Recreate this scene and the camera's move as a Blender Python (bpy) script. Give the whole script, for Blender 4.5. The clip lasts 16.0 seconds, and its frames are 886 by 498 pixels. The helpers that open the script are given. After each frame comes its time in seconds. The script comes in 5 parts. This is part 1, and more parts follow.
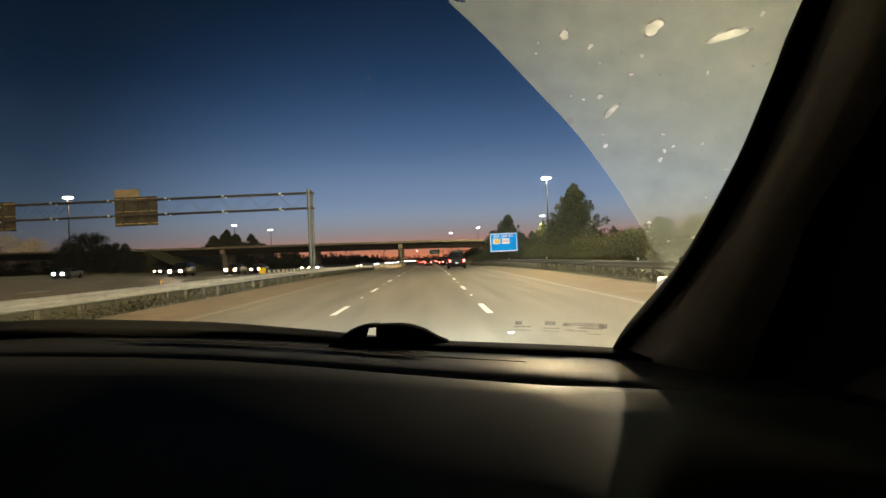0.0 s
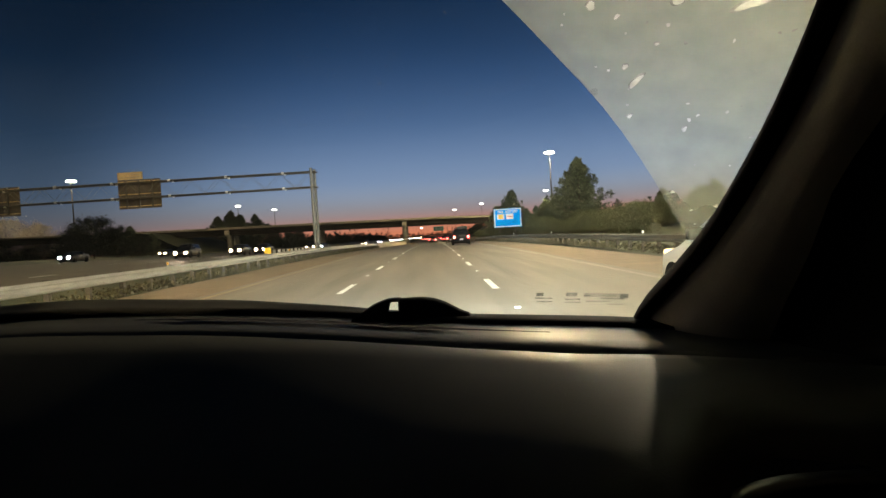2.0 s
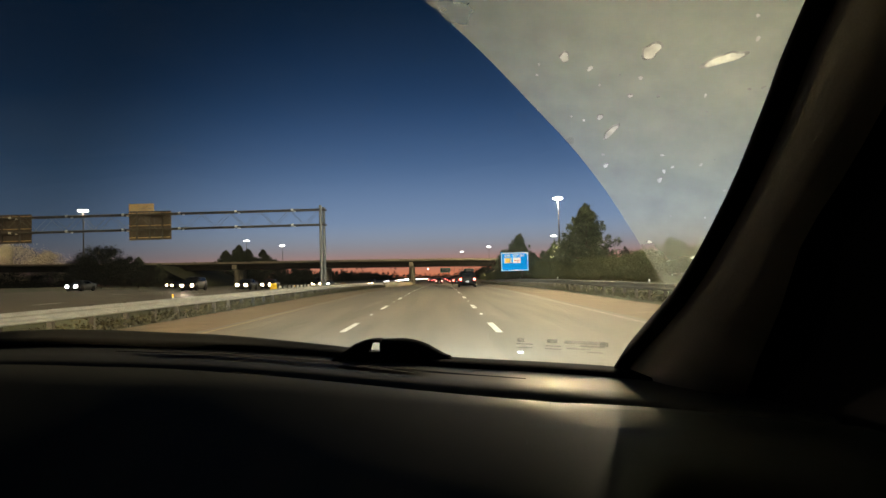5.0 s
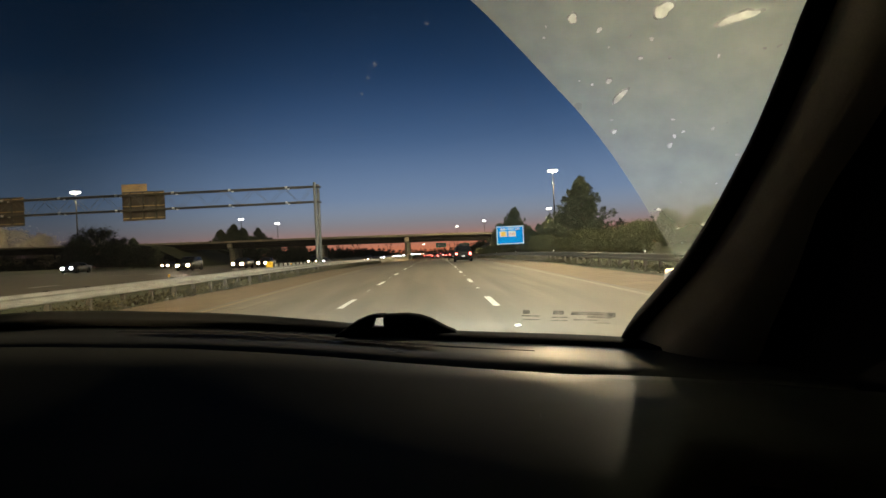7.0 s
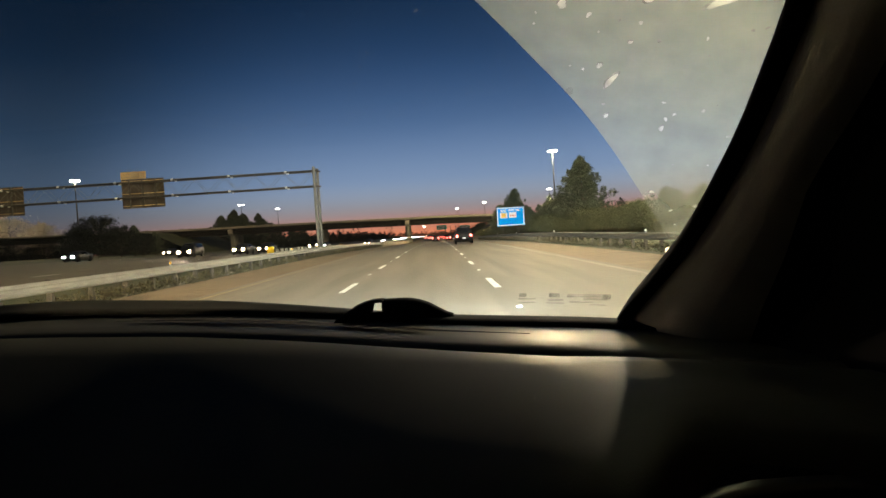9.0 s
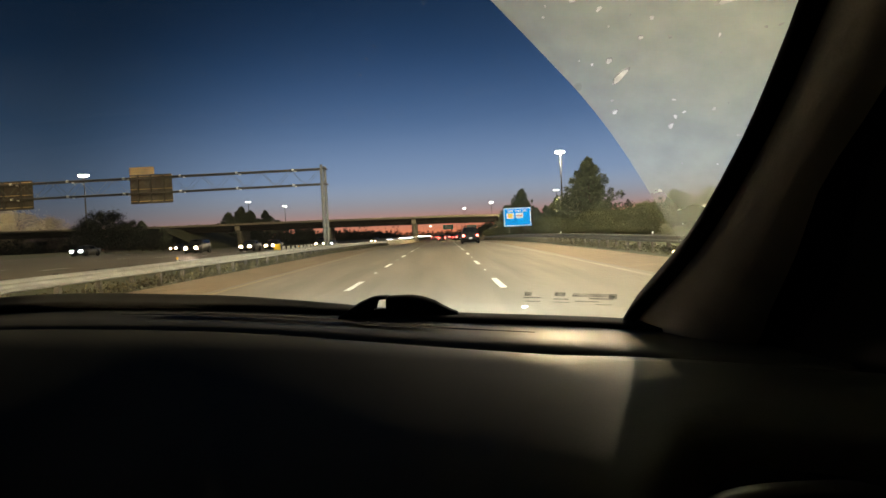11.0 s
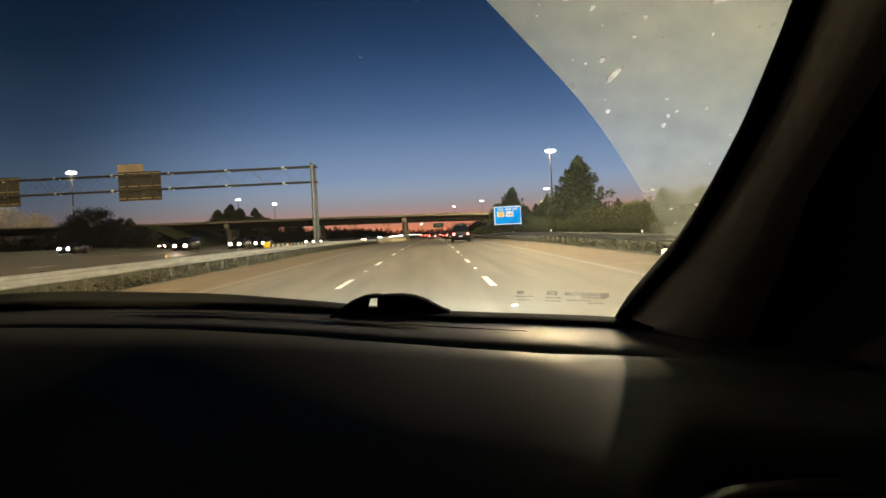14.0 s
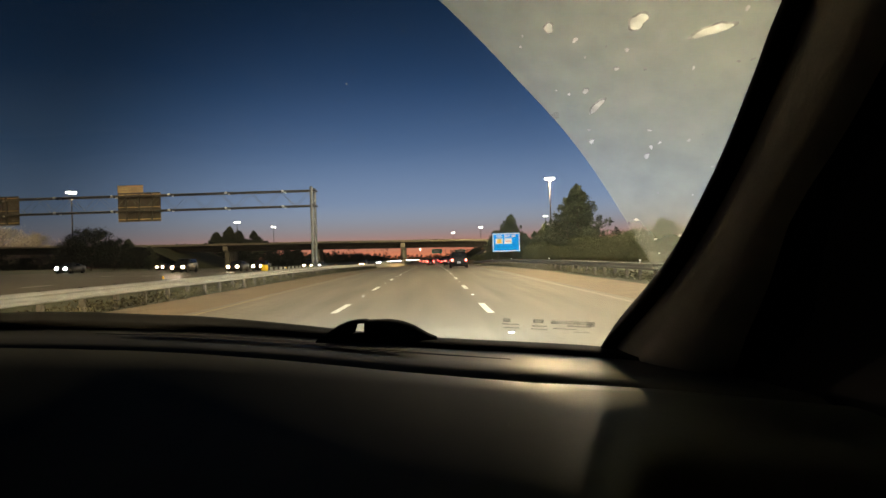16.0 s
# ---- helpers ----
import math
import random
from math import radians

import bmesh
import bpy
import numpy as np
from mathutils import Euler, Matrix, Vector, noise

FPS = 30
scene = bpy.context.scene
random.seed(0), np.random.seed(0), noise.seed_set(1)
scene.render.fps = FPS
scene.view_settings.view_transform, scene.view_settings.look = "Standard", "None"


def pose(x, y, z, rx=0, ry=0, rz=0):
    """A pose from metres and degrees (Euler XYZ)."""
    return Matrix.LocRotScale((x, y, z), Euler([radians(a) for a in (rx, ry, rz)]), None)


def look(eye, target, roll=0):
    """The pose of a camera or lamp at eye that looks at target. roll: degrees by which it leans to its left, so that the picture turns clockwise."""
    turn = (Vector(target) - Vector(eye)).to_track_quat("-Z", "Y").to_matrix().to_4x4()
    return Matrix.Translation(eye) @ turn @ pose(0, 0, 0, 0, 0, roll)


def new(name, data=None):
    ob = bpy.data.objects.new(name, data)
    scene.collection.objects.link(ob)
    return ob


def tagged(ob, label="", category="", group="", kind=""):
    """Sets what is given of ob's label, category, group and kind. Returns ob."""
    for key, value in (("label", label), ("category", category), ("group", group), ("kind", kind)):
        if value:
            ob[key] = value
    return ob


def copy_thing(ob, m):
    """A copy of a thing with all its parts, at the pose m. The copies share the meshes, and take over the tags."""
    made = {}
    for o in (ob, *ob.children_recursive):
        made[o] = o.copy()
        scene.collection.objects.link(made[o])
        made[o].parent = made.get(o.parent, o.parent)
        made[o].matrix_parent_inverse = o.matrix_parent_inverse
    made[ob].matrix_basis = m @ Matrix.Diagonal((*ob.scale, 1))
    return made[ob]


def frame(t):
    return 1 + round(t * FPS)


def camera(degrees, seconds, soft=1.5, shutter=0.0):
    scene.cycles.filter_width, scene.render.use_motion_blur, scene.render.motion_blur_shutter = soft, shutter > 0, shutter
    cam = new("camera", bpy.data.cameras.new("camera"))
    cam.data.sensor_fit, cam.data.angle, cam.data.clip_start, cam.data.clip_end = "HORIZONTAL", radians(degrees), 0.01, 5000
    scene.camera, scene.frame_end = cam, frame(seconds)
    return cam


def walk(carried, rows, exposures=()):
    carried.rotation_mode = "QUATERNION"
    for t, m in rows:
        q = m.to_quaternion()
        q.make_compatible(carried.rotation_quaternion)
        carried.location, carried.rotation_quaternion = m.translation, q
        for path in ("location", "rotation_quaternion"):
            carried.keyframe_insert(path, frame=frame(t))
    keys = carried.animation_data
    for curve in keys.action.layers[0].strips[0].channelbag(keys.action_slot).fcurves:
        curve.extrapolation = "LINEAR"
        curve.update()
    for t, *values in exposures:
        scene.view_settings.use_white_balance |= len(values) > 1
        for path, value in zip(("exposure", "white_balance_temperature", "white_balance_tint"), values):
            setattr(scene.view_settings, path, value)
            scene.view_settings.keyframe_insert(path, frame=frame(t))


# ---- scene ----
cam = camera(66.0, 16.0, soft=1.5)
PATH = [
    (0.0, 0.0012, -0.0023, 1.3137, -1.060, 0.580, 2.527),
    (0.5, -0.0193, 0.0023, 1.3097, -0.873, -0.732, 2.678),
    (1.0, -0.0345, -0.0182, 1.3091, -0.487, -1.722, 2.950),
    (1.5, -0.0243, -0.0144, 1.3089, -0.587, -1.610, 3.366),
    (2.0, -0.0243, -0.0118, 1.3112, -0.723, -1.360, 3.620),
    (2.5, -0.0842, -0.0202, 1.2973, -0.598, 0.732, 2.304),
    (3.0, -0.0531, -0.0171, 1.3012, 0.117, 1.944, 1.449),
    (3.5, -0.0378, -0.0111, 1.3047, -0.009, 2.071, 1.366),
    (4.0, -0.0089, -0.0118, 1.3030, -0.054, 2.413, 0.934),
    (6.5, 0.0172, -0.0149, 1.3242, -0.379, 0.779, 2.920),
    (7.0, 0.0001, 0.0034, 1.3081, -0.515, 0.028, 2.761),
    (7.5, 0.0096, -0.0004, 1.3121, -0.354, -0.777, 3.141),
    (8.0, -0.0116, -0.0041, 1.3085, -0.268, -1.178, 3.504),
    (8.5, 0.0090, -0.0026, 1.3120, -0.234, -1.572, 3.596),
    (9.0, 0.0068, -0.0043, 1.3116, -0.460, -1.445, 3.719),
    (11.5, 0.0083, 0.0071, 1.3041, 0.058, -1.454, 2.744),
    (12.0, -0.0235, 0.0099, 1.2996, -0.285, -1.328, 2.698),
    (12.5, 0.0290, 0.0089, 1.3143, -0.115, -1.614, 3.118),
    (13.0, 0.0010, 0.0102, 1.3021, -0.163, -1.109, 3.047),
    (13.5, 0.0140, 0.0113, 1.3043, 0.055, -1.045, 2.775),
    (14.0, 0.0054, 0.0050, 1.3081, -0.728, -1.636, 2.780),
    (14.5, 0.0200, 0.0095, 1.3077, -1.383, -1.328, 2.601),
    (15.0, 0.0224, 0.0122, 1.3145, -1.885, -1.498, 3.145),
    (15.5, 0.0142, -0.0010, 1.3059, -1.910, 0.784, 2.225),
    (16.0, 0.0216, 0.0042, 1.3083, -0.859, 0.531, 1.849),
]
walk(cam, [(t, pose(x, y, z, 90 + pitch, roll, yaw)) for t, x, y, z, yaw, pitch, roll in PATH],
     [(0.0, 0.32, 6700, 10), (1.0, 0.3, 6600, 10), (2.5, 0.42, 6500, 10), (4.0, 0.4, 6500, 10), (6.5, 0.12, 6500, 10), (7.0, 0.12, 6500, 10), (7.5, 0.27, 6500, 10), (8.0, 0.46, 6500, 10), (8.5, 0.52, 6500, 10), (9.0, 0.45, 6500, 10), (11.5, 0.48, 6700, 11), (12.5, 0.38, 6700, 11), (13.0, 0.44, 6700, 11), (14.0, 0.52, 6700, 11), (15.0, 0.45, 6800, 12), (16.0, 0.35, 6800, 12)])

# ---------------------------------------------------------------- light
HAZE_LAMP = (21.6, 38.0, 21.0)      # the high mast that shines in through the windshield
# Last two masts are added out of view, as fill for road and blossoms.
MASTS = [HAZE_LAMP, (31.0, 177.0, 20.7), (58.5, 350.0, 20.0), (33.5, 470.0, 20.0), (17.5, 560.0, 20.0), (20.0, 760.0, 19.0),
         (-93.0, 178.0, 21.0), (-90.0, 317.0, 20.0), (-86.0, 372.0, 20.0), (-46.0, 640.0, 10.0), (-15.0, 800.0, 9.0), (30.0, -72.0, 21.0), (-24.0, -26.0, 21.0), (-195.0, 228.0, 20.0)]
LAMP_WARM = (1.0, 0.81, 0.45)
LAMP_WHITE = (1.0, 0.88, 0.60)


def point_light(name, at, watts, colour, radius):
    data = bpy.data.lights.new(name, "POINT")
    data.energy, data.color, data.shadow_soft_size = watts, colour, radius
    ob = new(name, data)
    ob.location = at
    return ob


def spot_light(name, at, target, watts, colour, degrees, blend, radius):
    data = bpy.data.lights.new(name, "SPOT")
    data.energy, data.color, data.spot_size, data.spot_blend, data.shadow_soft_size = watts, colour, radians(degrees), blend, radius
    ob = new(name, data)
    ob.matrix_world = look(at, target)
    return ob


for i, (x, y, z) in enumerate(MASTS):
    # 12 and 13 are fill lights on the added masts
    watts = {0: 62000.0, 1: 190000.0, 6: 20000.0, 11: 55000.0, 12: 190000.0, 13: 130000.0}.get(i, 0)
    if watts:
        point_light("mast_light", (x, y, z - 0.9), watts, LAMP_WHITE if i == 0 else LAMP_WARM, 0.6)
for dx in (-0.62, 0.62):
    spot_light("headlamp_beam", (-0.42 + dx, 2.62, 0.68), (-0.42 + dx * 1.2, 22, -0.1), 34000.0, (0.80, 0.96, 1.0), 48, 0.9, 0.08)
# extra narrow beams, added to brighten the blue sign like reflective sheeting
for dx in (-0.62, 0.62):
    spot_light("headlamp_beam", (-0.42 + dx, 2.62, 0.68), (12.7, 117.0, 3.2), 80000.0, (0.82, 0.95, 1.0), 9, 0.8, 0.08)
for x, y in ((-31.0, 83.0), (-25.5, 88.0)):
    spot_light("headlamp_beam", (x, y, 0.8), (x + 0.5, y - 40, -0.6), 3000.0, (1.0, 0.80, 0.52), 34, 1.0, 0.1)
    # narrow beam aimed at the cabin, added to brighten the pillar trim
    spot_light("headlamp_beam", (x, y, 0.9), (-1.0, 0.0, 1.25), 44000.0, (1.0, 0.76, 0.56), 6, 1.0, 0.1)

world = bpy.data.worlds.new("dusk")
scene.world = world
world.use_nodes = True
wn, wl = world.node_tree.nodes, world.node_tree.links
wn.clear()
w_out = wn.new("ShaderNodeOutputWorld")
w_bg = wn.new("ShaderNodeBackground")
w_bg.inputs["Strength"].default_value = 1.02
w_tc = wn.new("ShaderNodeTexCoord")
w_sep = wn.new("ShaderNodeSeparateXYZ")
wl.new(w_tc.outputs["Generated"], w_sep.inputs[0])


def sky_ramp(stops):
    ramp = wn.new("ShaderNodeValToRGB")
    ramp.color_ramp.interpolation = "B_SPLINE"
    el = ramp.color_ramp.elements
    while len(el) > 1:
        el.remove(el[-1])
    for i, (pos, col) in enumerate(stops):
        e = el[0] if i == 0 else el.new(pos)
        e.position, e.color = pos, (*col, 1)
    return ramp


west = sky_ramp([(0.0, (0.58, 0.185, 0.090)), (0.012, (0.48, 0.175, 0.108)), (0.030, (0.255, 0.195, 0.195)), (0.052, (0.225, 0.255, 0.310)),
                 (0.08, (0.178, 0.254, 0.400)), (0.16, (0.049, 0.105, 0.228)), (0.26, (0.0105, 0.035, 0.096)), (0.38, (0.003, 0.012, 0.030)), (1.0, (0.001, 0.004, 0.010))])
far = sky_ramp([(0.0, (0.18, 0.080, 0.066)), (0.014, (0.135, 0.078, 0.072)), (0.034, (0.092, 0.084, 0.096)), (0.055, (0.066, 0.080, 0.105)),
                (0.08, (0.045, 0.071, 0.114)), (0.16, (0.0105, 0.029, 0.062)), (0.26, (0.0024, 0.0095, 0.025)), (0.38, (0.0014, 0.0065, 0.016)), (1.0, (0.001, 0.004, 0.010))])
# the afterglow lies round the road's far end
w_dot = wn.new("ShaderNodeVectorMath")
w_dot.operation = "DOT_PRODUCT"
w_dot.inputs[1].default_value = (0.07, 0.997, 0.0)
wl.new(w_tc.outputs["Generated"], w_dot.inputs[0])
w_map = wn.new("ShaderNodeMapRange")
w_map.inputs["From Min"].default_value, w_map.inputs["From Max"].default_value = 0.82, 0.995
w_map.interpolation_type = "SMOOTHSTEP"
wl.new(w_dot.outputs["Value"], w_map.inputs["Value"])
w_mix = wn.new("ShaderNodeMix")
w_mix.data_type = "RGBA"
wl.new(w_map.outputs["Result"], w_mix.inputs[0])
wl.new(w_sep.outputs["Z"], west.inputs[0])
wl.new(w_sep.outputs["Z"], far.inputs[0])
wl.new(far.outputs[0], w_mix.inputs[6])
wl.new(west.outputs[0], w_mix.inputs[7])
wl.new(w_mix.outputs[2], w_bg.inputs["Color"])
wl.new(w_bg.outputs[0], w_out.inputs["Surface"])


# ---------------------------------------------------------------- materials
def material(name, colour, rough=0.6, metal=0.0, vary=0.25, scale=3.0, fine=60.0, bump=0.0, per_object=0.0, coat=0.0, spec=0.5, tint=None, stretch=None, per_island=0.0):
    """A surface whose colour varies at two scales (large stains, fine grain), in metres."""
    m = bpy.data.materials.new(name)
    m.use_nodes = True
    n, l = m.node_tree.nodes, m.node_tree.links
    b = n["Principled BSDF"]
    b.inputs["Roughness"].default_value, b.inputs["Metallic"].default_value = rough, metal
    b.inputs["Coat Weight"].default_value = coat
    b.inputs["Specular IOR Level"].default_value = spec
    tc = n.new("ShaderNodeTexCoord")
    big, small = n.new("ShaderNodeTexNoise"), n.new("ShaderNodeTexNoise")
    for node, s in ((big, scale), (small, fine)):
        node.inputs["Scale"].default_value = s
        node.inputs["Detail"].default_value = 5.0
        if stretch and node is big:
            mp = n.new("ShaderNodeMapping")
            mp.inputs["Scale"].default_value = stretch
            l.new(tc.outputs["Object"], mp.inputs["Vector"])
            l.new(mp.outputs["Vector"], node.inputs["Vector"])
        else:
            l.new(tc.outputs["Object"], node.inputs["Vector"])
    add = n.new("ShaderNodeMath")
    add.operation = "MULTIPLY_ADD"
    add.inputs[1].default_value = 0.4
    l.new(small.outputs["Fac"], add.inputs[0])
    l.new(big.outputs["Fac"], add.inputs[2])
    rng = n.new("ShaderNodeMapRange")
    rng.inputs["From Min"].default_value, rng.inputs["From Max"].default_value = 0.4, 1.0
    l.new(add.outputs[0], rng.inputs["Value"])
    mix = n.new("ShaderNodeMix")
    mix.data_type = "RGBA"
    lo = tuple(c * (1 - vary) for c in colour)
    hi = tuple(min(1, c * (1 + vary)) for c in (tint or colour))
    mix.inputs[6].default_value, mix.inputs[7].default_value = (*lo, 1), (*hi, 1)
    l.new(rng.outputs["Result"], mix.inputs[0])
    out = mix.outputs[2]
    if per_object:
        info = n.new("ShaderNodeObjectInfo")
        hsv = n.new("ShaderNodeHueSaturation")
        val = n.new("ShaderNodeMapRange")
        val.inputs["To Min"].default_value, val.inputs["To Max"].default_value = 1 - per_object, 1 + per_object
        l.new(info.outputs["Random"], val.inputs["Value"])
        l.new(val.outputs["Result"], hsv.inputs["Value"])
        l.new(out, hsv.inputs["Color"])
        out = hsv.outputs["Color"]
    if per_island:
        geo, hs2, val2 = n.new("ShaderNodeNewGeometry"), n.new("ShaderNodeHueSaturation"), n.new("ShaderNodeMapRange")
        val2.inputs["To Min"].default_value, val2.inputs["To Max"].default_value = 1 - per_island, 1 + per_island
        l.new(geo.outputs["Random Per Island"], val2.inputs["Value"])
        l.new(val2.outputs["Result"], hs2.inputs["Value"])
        l.new(out, hs2.inputs["Color"])
        out = hs2.outputs["Color"]
    l.new(out, b.inputs["Base Color"])
    if bump:
        bn = n.new("ShaderNodeBump")
        bn.inputs["Strength"].default_value, bn.inputs["Distance"].default_value = bump, 0.01
        l.new(add.outputs[0], bn.inputs["Height"])
        l.new(bn.outputs["Normal"], b.inputs["Normal"])
    return m


def emitter(name, colour, strength):
    m = bpy.data.materials.new(name)
    m.use_nodes = True
    b = m.node_tree.nodes["Principled BSDF"]
    b.inputs["Base Color"].default_value = (*[0.5 * c for c in colour], 1)
    b.inputs["Emission Color"].default_value = (*colour, 1)
    b.inputs["Emission Strength"].default_value = strength
    return m


def clear_glass(name, tint, gloss):
    """Thin clear glass: see-through, with a weak mirror image that grows at a slant."""
    m = bpy.data.materials.new(name)
    m.use_nodes = True
    n, l = m.node_tree.nodes, m.node_tree.links
    n.clear()
    o, mix = n.new("ShaderNodeOutputMaterial"), n.new("ShaderNodeMixShader")
    tr, gl, fr = n.new("ShaderNodeBsdfTransparent"), n.new("ShaderNodeBsdfGlossy"), n.new("ShaderNodeFresnel")
    tr.inputs["Color"].default_value = (*tint, 1)
    gl.inputs["Roughness"].default_value = 0.02
    mul = n.new("ShaderNodeMath")
    mul.operation = "MULTIPLY"
    mul.inputs[1].default_value = gloss
    l.new(fr.outputs[0], mul.inputs[0])
    l.new(mul.outputs[0], mix.inputs[0])
    l.new(tr.outputs[0], mix.inputs[1])
    l.new(gl.outputs[0], mix.inputs[2])
    l.new(mix.outputs[0], o.inputs[0])
    return m


def dirt_film(name, cover, colour, scale, contrast, glare_at=None):
    """Dried dirt on glass: partly see-through, and glowing where light shines through it."""
    m = bpy.data.materials.new(name)
    m.use_nodes = True
    n, l = m.node_tree.nodes, m.node_tree.links
    n.clear()
    o, mix = n.new("ShaderNodeOutputMaterial"), n.new("ShaderNodeMixShader")
    tr, tl, df, both = n.new("ShaderNodeBsdfTransparent"), n.new("ShaderNodeBsdfTranslucent"), n.new("ShaderNodeBsdfDiffuse"), n.new("ShaderNodeMixShader")
    tl.inputs["Color"].default_value = df.inputs["Color"].default_value = (*colour, 1)
    both.inputs[0].default_value = 0.25
    l.new(tl.outputs[0], both.inputs[1])
    l.new(df.outputs[0], both.inputs[2])
    tc, nz = n.new("ShaderNodeTexCoord"), n.new("ShaderNodeTexNoise")
    nz.inputs["Scale"].default_value, nz.inputs["Detail"].default_value = scale, 6.0
    l.new(tc.outputs["Object"], nz.inputs["Vector"])
    rng = n.new("ShaderNodeMapRange")
    rng.inputs["From Min"].default_value, rng.inputs["From Max"].default_value = 0.3, 0.7
    rng.inputs["To Min"].default_value, rng.inputs["To Max"].default_value = cover * (1 - contrast), cover * (1 + contrast)
    l.new(nz.outputs["Fac"], rng.inputs["Value"])
    cov = rng.outputs["Result"]
    if glare_at:
        # lamp glare put into the cover: the film thickens towards one corner
        dist, fall, more = n.new("ShaderNodeVectorMath"), n.new("ShaderNodeMapRange"), n.new("ShaderNodeMath")
        dist.operation = "DISTANCE"
        dist.inputs[1].default_value = glare_at
        fall.interpolation_type = "SMOOTHSTEP"
        fall.inputs["From Min"].default_value, fall.inputs["From Max"].default_value = 0.0, 0.34
        fall.inputs["To Min"].default_value, fall.inputs["To Max"].default_value = 1.75, 0.80
        more.operation = "MULTIPLY"
        l.new(tc.outputs["Object"], dist.inputs[0])
        l.new(dist.outputs["Value"], fall.inputs["Value"])
        l.new(fall.outputs["Result"], more.inputs[0])
        l.new(cov, more.inputs[1])
        cov = more.outputs[0]
    l.new(cov, mix.inputs[0])
    l.new(tr.outputs[0], mix.inputs[1])
    l.new(both.outputs[0], mix.inputs[2])
    l.new(mix.outputs[0], o.inputs[0])
    return m


CONCRETE_ROAD = material("concrete_road", (0.168, 0.147, 0.110), 0.75, vary=0.38, scale=1.3, fine=16.0, bump=0.3, stretch=(1.0, 0.05, 1.0))
GRASS = material("mown_grass", (0.035, 0.045, 0.014), 0.9, vary=0.5, scale=0.25, fine=14.0, bump=0.6, tint=(0.042, 0.042, 0.016))
PAINT_WHITE = material("road_paint_white", (0.78, 0.78, 0.74), 0.6, vary=0.15, scale=4.0, fine=40.0, per_object=0.1)
PAINT_WORN = material("road_paint_worn", (0.26, 0.235, 0.185), 0.7, vary=0.5, scale=2.5, fine=30.0)
PAINT_YELLOW = material("road_paint_yellow", (0.25, 0.19, 0.085), 0.6, vary=0.2, scale=4.0, fine=40.0)
ASPHALT = material("far_carriageway_paving", (0.078, 0.060, 0.038), 0.85, vary=0.35, scale=0.3, fine=9.0, bump=0.2)
CONCRETE = material("bridge_concrete", (0.25, 0.212, 0.155), 0.85, vary=0.2, scale=0.5, fine=12.0, bump=0.2)
# Darker copy of the bridge concrete: weak lamp light is put into its colour.
PARAPET = material("dimmed_parapet_concrete", (0.165, 0.135, 0.100), 0.85, vary=0.3, scale=0.35, fine=9.0, bump=0.2)
# Darker copy of the bridge concrete: the shade under the deck is in its colour.
PIER = material("shaded_pier_concrete", (0.10, 0.088, 0.070), 0.85, vary=0.25, scale=0.5, fine=12.0, bump=0.2)
GIRDER = material("near_black_girder", (0.010, 0.0075, 0.006), 0.8, vary=0.3, scale=0.6, fine=10.0, spec=0.15)
STEEL = material("galvanised_steel", (0.42, 0.42, 0.40), 0.45, 0.75, vary=0.25, scale=2.0, fine=30.0)
STEEL_DULL = material("dull_galvanised_steel", (0.16, 0.155, 0.14), 0.6, 0.5, vary=0.3, scale=2.0, fine=30.0)
# Paler steel for the collars: lamp glints are put into the colour.
STEEL_GLINT = material("glint_flange_steel", (0.62, 0.60, 0.54), 0.5, 0.2, vary=0.2, scale=2.0, fine=30.0)
STEEL_DARK = material("weathered_dark_steel", (0.07, 0.06, 0.05), 0.6, 0.4, vary=0.3, scale=2.0, fine=30.0)
# Sign panels: aluminium browned and darkened to look dimly lit.
SIGN_BACK = material("dim_sign_back", (0.062, 0.046, 0.033), 0.55, 0.3, vary=0.35, scale=1.4, fine=15.0)
# Same metal with the gold cast of lamp light in its colour.
ALUMINIUM = material("sign_back_aluminium", (0.40, 0.28, 0.13), 0.5, 0.3, vary=0.25, scale=1.0, fine=15.0)
WOOD_POST = material("guardrail_wood", (0.10, 0.08, 0.06), 0.85, vary=0.3, scale=2.0, fine=30.0, per_object=0.15)
SIGN_BLUE = material("sign_blue_sheeting", (0.0, 0.36, 1.0), 0.7, vary=0.06, scale=1.0, fine=20.0, spec=0.05)
SIGN_GREEN = material("sign_green_sheeting", (0.0, 0.30, 0.20), 0.45, vary=0.06, scale=1.0, fine=20.0)
SIGN_WHITE = material("sign_white_sheeting", (0.8, 0.8, 0.8), 0.45, vary=0.06, scale=1.0, fine=20.0)
SIGN_YELLOW = material("sign_yellow_sheeting", (0.85, 0.50, 0.03), 0.45, vary=0.06, scale=1.0, fine=20.0)
SIGN_RED = material("sign_red_sheeting", (0.6, 0.08, 0.04), 0.45, vary=0.06, scale=1.0, fine=20.0)
BARK = material("bark", (0.09, 0.065, 0.045), 0.9, vary=0.4, scale=3.0, fine=20.0, bump=0.5)
LEAF_PINE = material("pine_needles", (0.088, 0.098, 0.056), 0.8, vary=0.55, scale=0.9, fine=4.0, per_island=0.6)
# Leaves blackened in colour so the trees read as unlit silhouettes.
LEAF_DARK = material("silhouette_evergreen_leaves", (0.014, 0.017, 0.010), 0.85, vary=0.5, scale=0.6, fine=4.0, per_island=0.4)
LEAF_BUSH = material("shrub_leaves", (0.060, 0.061, 0.023), 0.8, vary=0.5, scale=0.9, fine=4.0, per_island=0.35)
LEAF_PALE = material("blossoming_twigs", (0.62, 0.53, 0.38), 0.85, vary=0.35, scale=0.6, fine=4.0)
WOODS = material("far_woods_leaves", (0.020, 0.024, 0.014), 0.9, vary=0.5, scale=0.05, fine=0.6)
